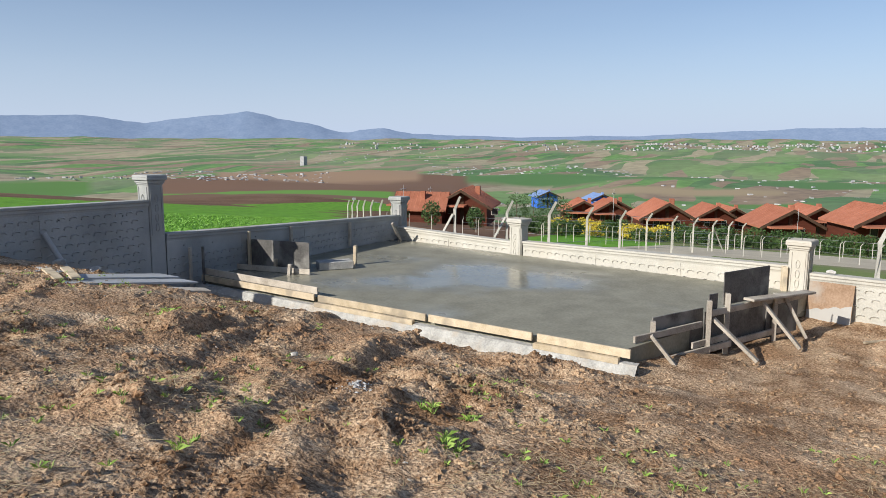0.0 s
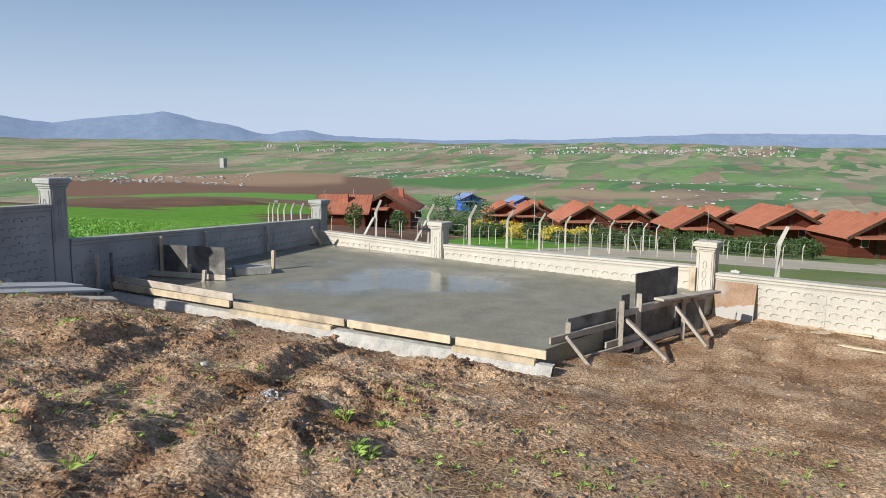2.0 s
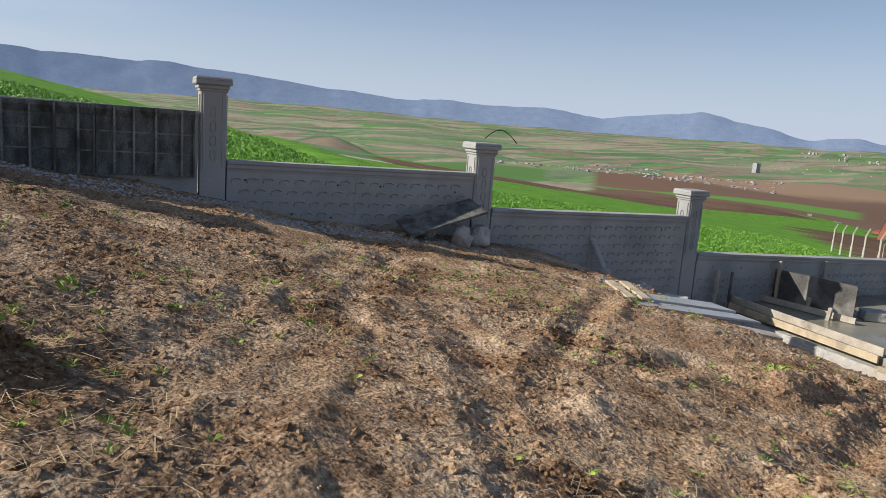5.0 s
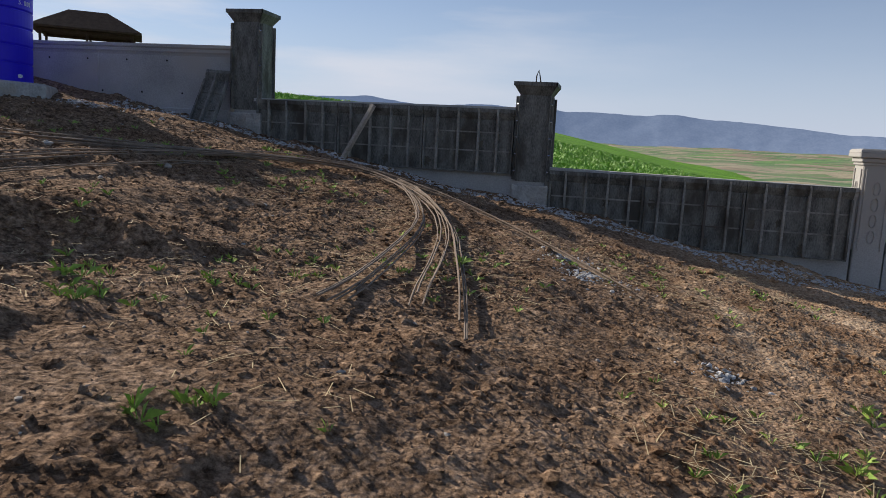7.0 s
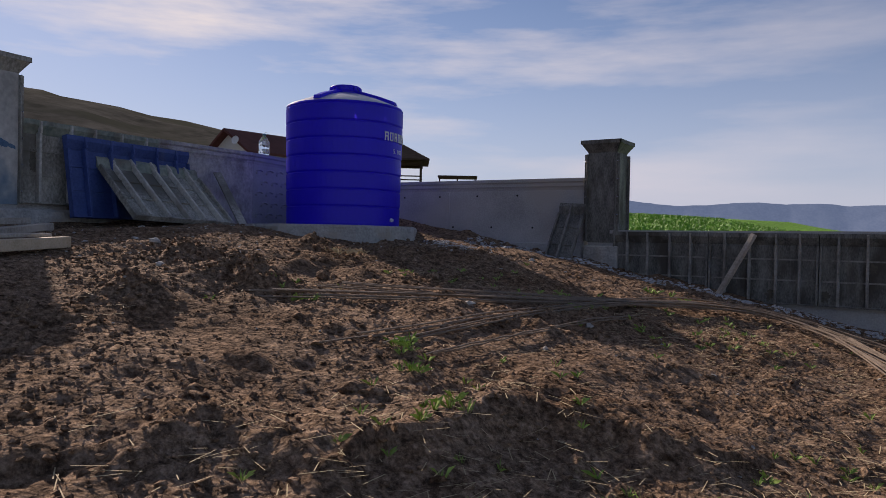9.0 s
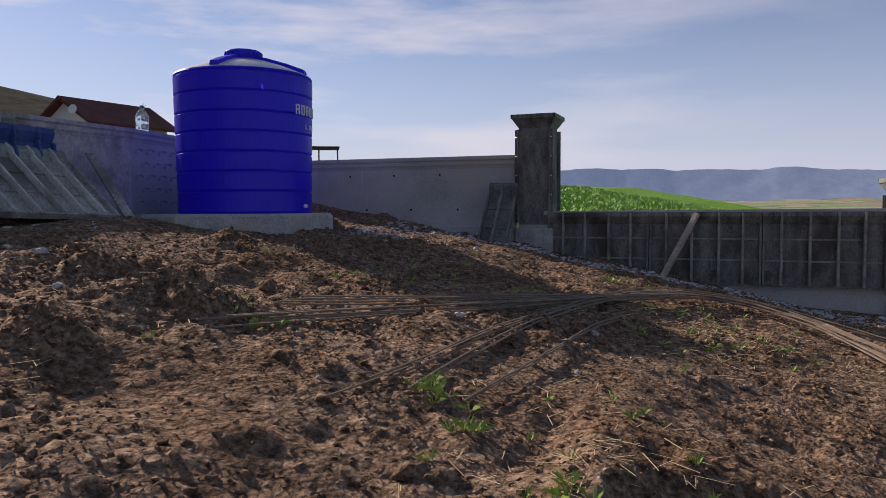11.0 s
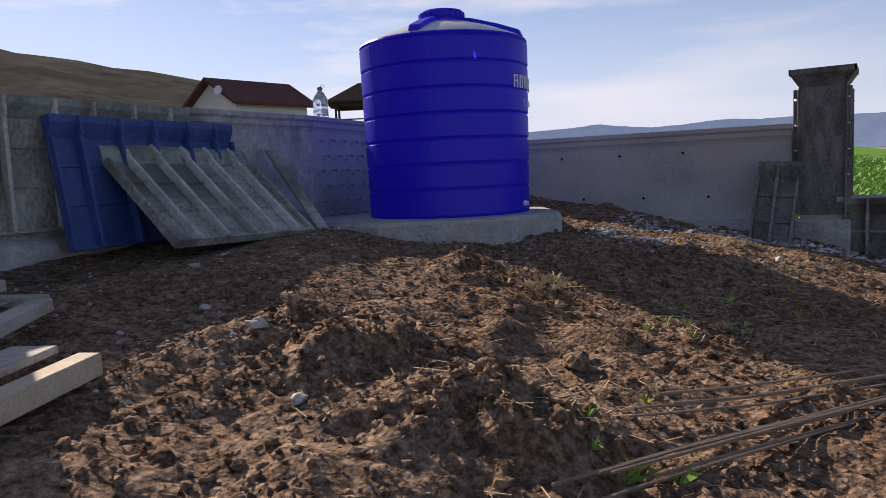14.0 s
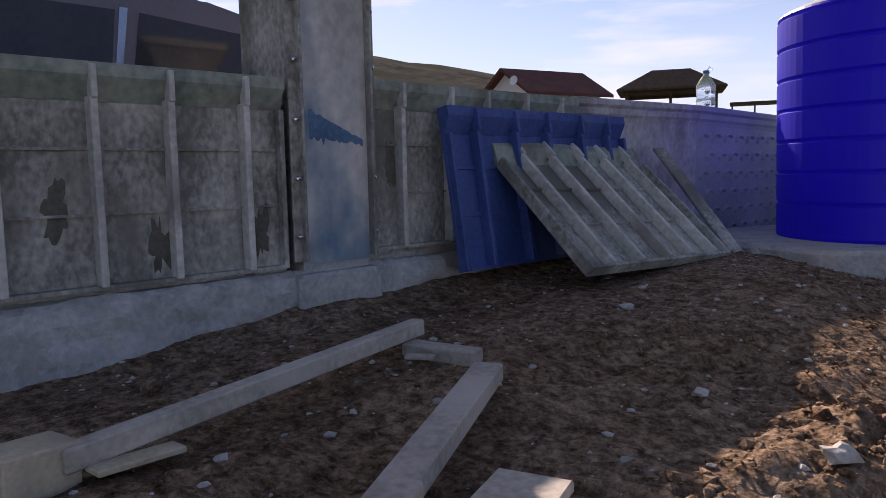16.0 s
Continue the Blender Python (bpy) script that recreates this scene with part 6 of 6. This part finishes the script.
RED = "dark red timber house under an orange tiled gable roof"
for x, y, apex, w in ((119.3, 42.1, -8.3, 6.4), (116.9, 36.5, -8.0, 5.6), (90.4, 20.4, -5.6, 5.6), (116.5, 19.8, -7.9, 5.8), (92.7, 6.9, -5.9, 5.9), (89.4, -2.8, -4.9, 6.4), (136.9, 42.2, -9.3, 6.0), (132.8, 20.0, -9.4, 6.0), (118.0, 5.9, -7.5, 6.0), (86.0, -11.0, -5.1, 6.2), (110.0, -6.0, -6.9, 6.0), (104.0, -17.0, -6.3, 6.0), (122.0, -12.0, -7.8, 6.0)):
    gable_at(x, y, apex, -62, w, 6.8, 2.2, 1.6, RED)
gable_at(78.3, 42.4, -4.2, -70, 6.2, 7.5, 2.0, 1.75, "large dark red timber house under a red tiled roof", windows=3)
gable_at(75.6, 49.2, -4.6, -158, 5.2, 5.2, 2.0, 1.5, "side wing of a timber house under a red tiled roof", windows=1)
for x, y, apex in ((185.9, 77.6, -11.8), (193.6, 64.8, -12.5)):
    gable_at(x, y, apex, -48, 5.6, 6, 2.6, 1.2, "bright blue house under a pale blue roof", wall=BLUE_WALL, roof=BLUE_ROOF, group="blue houses")


def leaf_mass(n, centre, radii, size, seed):
    r = np.random.default_rng(seed)
    v, f = [], []
    for i in range(n):
        d = r.normal(0, 1, 3)
        d /= np.linalg.norm(d)
        p = np.array(centre) + d * np.array(radii) * (0.55 + 0.5 * r.random())
        a, b = r.normal(0, 1, 3), r.normal(0, 1, 3)
        a, b = a / np.linalg.norm(a) * size, b / np.linalg.norm(b) * size
        k = len(v)
        v += [p - a, p + b * 0.5, p + a, p - b * 0.5]
        f.append((k, k + 1, k + 2, k + 3))
    me = bpy.data.meshes.new("crown")
    me.from_pydata([list(c) for c in v], [], f)
    return me


def small_tree(x, y, h, r, mat, label, seed, category="tree"):
    t = thing("garden_tree", pose(x, y, land_height(x, y) - 0.05), label, category, "garden trees")
    part("trunk", tube([(0, 0, 0), (0.05, 0, h * 0.35), (0, 0.04, h * 0.75)], [0.09, 0.06, 0.03], 6), BARK, t)
    me = leaf_mass(700, (0, 0, h * 0.55), (r, r, h * 0.45), 0.13, seed)
    me.materials.append(mat)
    c = new("crown", me)
    c.parent = t


rt = random.Random(4)
for i in range(46):
    b = -64.5 - 27 * i / 45 + rt.uniform(-0.4, 0.4)
    x, y = eye_place(b, rt.uniform(66, 77))
    small_tree(x, y, rt.uniform(1.1, 1.9), rt.uniform(1.0, 1.6), YELLOW_BUSH if i in (5, 9, 10, 14, 15, 17, 19) else HEDGE, "yellow flowering garden bush" if i in (5, 9, 10, 14, 15, 17, 19) else "dark green garden shrub by the houses", i)
for b, dist, h in ((-66.8, 85, 4.5), (-67.6, 80, 4.0), (-65.5, 92, 5.0), (-74, 150, 6), (-73, 155, 6), (-57.5, 66, 2.6), (-61, 62, 2.2), (-55, 68, 2.5), (-64.2, 84, 4.2)):
    x, y = eye_place(b, dist)
    small_tree(x, y, h, h * 0.36, HEDGE, "small green garden tree by the houses", int(dist))


# ---------- fences and poles ----------
def bent_post(x, y, z, h, arm, turn, label="white concrete fence post with an outward bent top", brace=0, thick=1.0):
    t = thing("fence_post", pose(x, y, z, 0, 0, turn), label, "fence post", "concrete fence posts")
    bm = bmesh.new()
    add_tube(bm, [(0, 0, -0.3), (0, 0, h * 0.5), (0, 0, h), (-arm * 0.62, 0, h + arm * 0.78)], [0.075 * thick, 0.07 * thick, 0.065 * thick, 0.055 * thick], 4)
    part("shaft", bm, CONCRETE_PALE, t)
    if brace:
        part("stay", tube([(0.0, brace * 1.2, -0.2), (0, brace * 0.08, h * 0.9)], 0.05, 4), CONCRETE_PALE, t)
    return t


line_a = [(21.8, 9.9), (23.6, 8.8), (22.5, 6.7), (27.9, 7.4), (32.4, 7.5), (37.0, 7.6), (41.7, 7.5), (46.4, 7.4), (52.2, 7.4), (58.0, 7.4), (64.0, 7.4)]
for i, (x, y) in enumerate(line_a):
    bent_post(x, y, land_height(x, y), 1.75, 0.55, 60, brace=(1 if i in (0, 1) else (-1 if i == 8 else 0)))
line_b = [(20.0 - 0.3 * i, -2.7 - 3.0 * i) for i in range(3)]
for x, y in line_b:
    bent_post(x, y, land_height(x, y), 1.75, 0.5, 150)
for i in range(7):
    x, y = 27.0 + 3.3 * i, 16.3 + 3.1 * i
    bent_post(x, y, land_height(x, y), 1.6, 0.55, 60)
for s in range(26):
    b = -60 - 31 * s / 25
    x, y = eye_place(b, 50 + 3 * math.sin(s))
    bent_post(x, y, land_height(x, y), 1.1, 0.2, 60, "slim white concrete fence post beyond the meadow", thick=0.42)
for s in range(22):
    b = -54 - 37 * s / 21
    x, y = eye_place(b, 60)
    bent_post(x, y, land_height(x, y), 1.1, 0.2, 60, "slim white concrete fence post beyond the meadow", thick=0.42)


def wires(points, heights, name_label):
    t = thing("fence_wires", Matrix.Identity(4), name_label, "fence wire")
    for h in heights:
        part("wire", tube([(x, y, land_height(x, y) + h) for x, y in points], 0.008, 4), WIRE, t)


wires(line_a[2:], (0.4, 0.8, 1.2, 1.6, 1.95), "galvanised wires strung between fence posts")
wires([eye_place(-60 - 31 * s / 25, 50 + 3 * math.sin(s)) for s in range(26)], (0.5, 0.9, 1.3), "galvanised wires of the far fence")
for b, dist, h in ((-55.3, 84, 4.6), (-57.4, 110, 5.5), (-71.6, 84, 5.5), (-84.5, 84, 4.5), (-64.2, 120, 6), (-67.4, 330, 13), (-79.0, 330, 12), (-85.0, 300, 10)):
    x, y = eye_place(b, dist)
    t = thing("utility_pole", pose(x, y, land_height(x, y) - 0.3), "slim grey utility pole with a crossarm", "utility pole", "utility poles")
    part("mast", tube([(0, 0, 0), (0, 0, h)], [0.05 * h / 8, 0.03 * h / 8], 6), PIPE_GREY, t)
    part("crossarm", box((-0.5, -0.03, h - 0.5), (0.5, 0.03, h - 0.43)), PIPE_GREY, t)

# ---------- beyond the west wall ----------
def west_house():
    x, y = -41.6, 35.4
    t = thing("house", pose(x, y, land_height(x, y), 0, 0, -8.5), "white house under a dark red pitched roof", "house")
    e, rise, w, d = 7.93 - land_height(x, y), 1.25, 4.4, 5.2
    part("wall", prism([(-w / 2, 0), (w / 2, 0), (w / 2, e), (0, e + rise), (-w / 2, e)], -d / 2, d / 2, pose(0, 0, 0, 0, 0, 0)), WHITE_WALL, t)
    k = rise / (w / 2)
    for s in (-1, 1):
        x1 = w / 2 + 0.6
        part("roof", prism([(0, e + rise + 0.03), (s * x1, e + rise + 0.03 - k * x1), (s * x1, e + rise + 0.2 - k * x1), (0, e + rise + 0.22)], -d / 2 - 0.5, d / 2 + 0.5), ROOF_DARK, t)
    dish = part("satellite_dish", lathe([(0.02, 0.0), (0.15, 0.03), (0.26, 0.09), (0.27, 0.09), (0.15, 0.045), (0.0, 0.015)], 20, pose(1.6, -d / 2 - 0.6, e + 0.55, 80, 0, 20), caps=False), WHITE_PAINT, t, "round white satellite dish")
    part("dish_arm", tube([(1.6, -d / 2, e + 0.1), (1.6, -d / 2 - 0.55, e + 0.5)], 0.03, 5), DARK_TIMBER, t)
    return t


west_house()


def pergola():
    x, y = -44.2, 52.0
    g = land_height(x, y)
    t = thing("garden_pavilion", pose(x, y, g, 0, 0, 35.4), "open timber pavilion under a dark shingled roof", "pavilion")
    e, top = 9.2 - g, 10.95 - g
    for sx in (-1, 0, 1):
        for sy in (-1, 1):
            part("post", box((sx * 3.2 - 0.09, sy * 2.0 - 0.09, 0), (sx * 3.2 + 0.09, sy * 2.0 + 0.09, e)), DARK_TIMBER, t)
    bm = bmesh.new()
    lo = [bm.verts.new(c) for c in ((-3.9, -2.7, e), (3.9, -2.7, e), (3.9, 2.7, e), (-3.9, 2.7, e))]
    up = [bm.verts.new((v.co.x, v.co.y, e + 0.14)) for v in lo]
    ridge = [bm.verts.new((-1.4, 0, top)), bm.verts.new((1.4, 0, top))]
    bm.faces.new(lo[::-1])
    for i in range(4):
        bm.faces.new((lo[i], lo[(i + 1) % 4], up[(i + 1) % 4], up[i]))
    bm.faces.new((up[0], up[1], ridge[1], ridge[0]))
    bm.faces.new((up[2], up[3], ridge[0], ridge[1]))
    bm.faces.new((up[1], up[2], ridge[1]))
    bm.faces.new((up[3], up[0], ridge[0]))
    part("roof", bm, DARK_TIMBER, t)
    for sy in (-1, 1):
        part("beam", box((-3.4, sy * 2.0 - 0.08, e - 0.26), (3.4, sy * 2.0 + 0.08, e - 0.03)), DARK_TIMBER, t)
        part("rail", box((-3.2, sy * 2.0 - 0.05, e - 1.35), (3.2, sy * 2.0 + 0.05, e - 1.25)), DARK_TIMBER, t)
    for sx in (-1, 1):
        part("beam", box((sx * 3.2 - 0.08, -1.9, e - 0.26), (sx * 3.2 + 0.08, 1.9, e - 0.03)), DARK_TIMBER, t)
    x, y = -44.2, 64.2
    s = thing("garden_shelter", pose(x, y, land_height(x, y), 0, 0, 31), "low flat-roofed timber shelter", "shelter")
    e = 8.8 - land_height(x, y)
    part("roof", box((-2.0, -1.4, e), (2.0, 1.4, e + 0.16), bevel=0.03), DARK_TIMBER, s)
    for sx in (-1, 0, 1):
        part("post", box((sx * 1.8 - 0.07, -1.3, 0), (sx * 1.8 + 0.07, -1.16, e)), DARK_TIMBER, s)


pergola()


def van():
    """A dark van parked beyond the west wall, its nose to the north."""
    gx, gy = west_x(3.9) - 1.9, 3.9
    t = thing("van", pose(gx, gy, 2.62, 0, 0, 96), "black van with chrome window trim, parked behind the wall", "van")
    prof = [(-2.5, 0.35), (-2.5, 1.2), (-2.42, 1.72), (-2.2, 1.88), (0.9, 1.90), (1.45, 1.78), (2.15, 1.28), (2.95, 1.08), (3.12, 0.8), (3.12, 0.35)]
    bm = prism(prof, -0.92, 0.92)
    for v in bm.verts:
        if v.co.z > 1.2:
            v.co.y *= 1 - 0.16 * (v.co.z - 1.2) / 0.7
    bmesh.ops.bevel(bm, geom=bm.edges[:], offset=0.05, segments=2, affect="EDGES")
    part("body", bm, CAR_PAINT, t, smooth=False)

    def pane(name, outline, mat, label=""):
        for s in (-1, 1):
            bm = bmesh.new()
            vs = []
            for x, z in outline:
                yy = 0.92 * (1 - 0.16 * max(z - 1.2, 0) / 0.7) + 0.004
                vs.append(bm.verts.new((x, s * yy, z)))
            bm.faces.new(vs if s < 0 else vs[::-1])
            geo_ = bmesh.ops.extrude_face_region(bm, geom=bm.faces[:])
            for v in geo_["geom"]:
                if isinstance(v, bmesh.types.BMVert):
                    v.co.y += s * 0.006
            bmesh.ops.recalc_face_normals(bm, faces=bm.faces)
            part(name, bm, mat, t, label)
    pane("side_window", [(0.35, 1.30), (1.85, 1.26), (1.42, 1.66), (0.45, 1.74)], TINTED_GLASS)
    pane("side_window", [(-1.1, 1.32), (0.22, 1.30), (0.3, 1.74), (-1.0, 1.74)], TINTED_GLASS)
    pane("side_window", [(-2.3, 1.34), (-1.25, 1.32), (-1.15, 1.74), (-2.1, 1.72)], TINTED_GLASS)
    pane("window_trim", [(-2.3, 1.26), (1.95, 1.215), (1.95, 1.24), (-2.3, 1.29)], CHROME, "chrome window trim")
    pane("window_trim", [(0.24, 1.29), (0.28, 1.29), (0.38, 1.76), (0.33, 1.76)], CHROME, "chrome window trim")
    bm = bmesh.new()
    vs = [bm.verts.new(c) for c in ((1.53, -0.66, 1.745), (2.13, -0.80, 1.325), (2.13, 0.80, 1.325), (1.53, 0.66, 1.745))]
    bm.faces.new(vs)
    got = bmesh.ops.extrude_face_region(bm, geom=bm.faces[:])
    for v in got["geom"]:
        if isinstance(v, bmesh.types.BMVert):
            v.co += Vector((0.012, 0, 0.016))
    bmesh.ops.recalc_face_normals(bm, faces=bm.faces)
    part("windscreen", bm, TINTED_GLASS, t)
    for s in (-1, 1):
        part("roof_rail", tube([(-1.9, s * 0.6, 1.89), (-1.8, s * 0.6, 1.97), (0.7, s * 0.6, 1.99), (0.85, s * 0.6, 1.9)], 0.02, 6), CHROME, t)
        for x in (-1.6, 2.1):
            wh = part("wheel", lathe([(0.2, -0.1), (0.32, -0.1), (0.34, -0.06), (0.34, 0.06), (0.32, 0.1), (0.2, 0.1)], 24, pose(x, s * 0.86, 0.34, 90, 0, 0)), RUBBER, t)
            part("rim", lathe([(0.05, 0.0), (0.2, 0.02), (0.19, 0.05), (0.04, 0.06)], 16, pose(x, s * 0.95, 0.34, 90 * s, 0, 0)), CHROME, wh)
    return t


van()
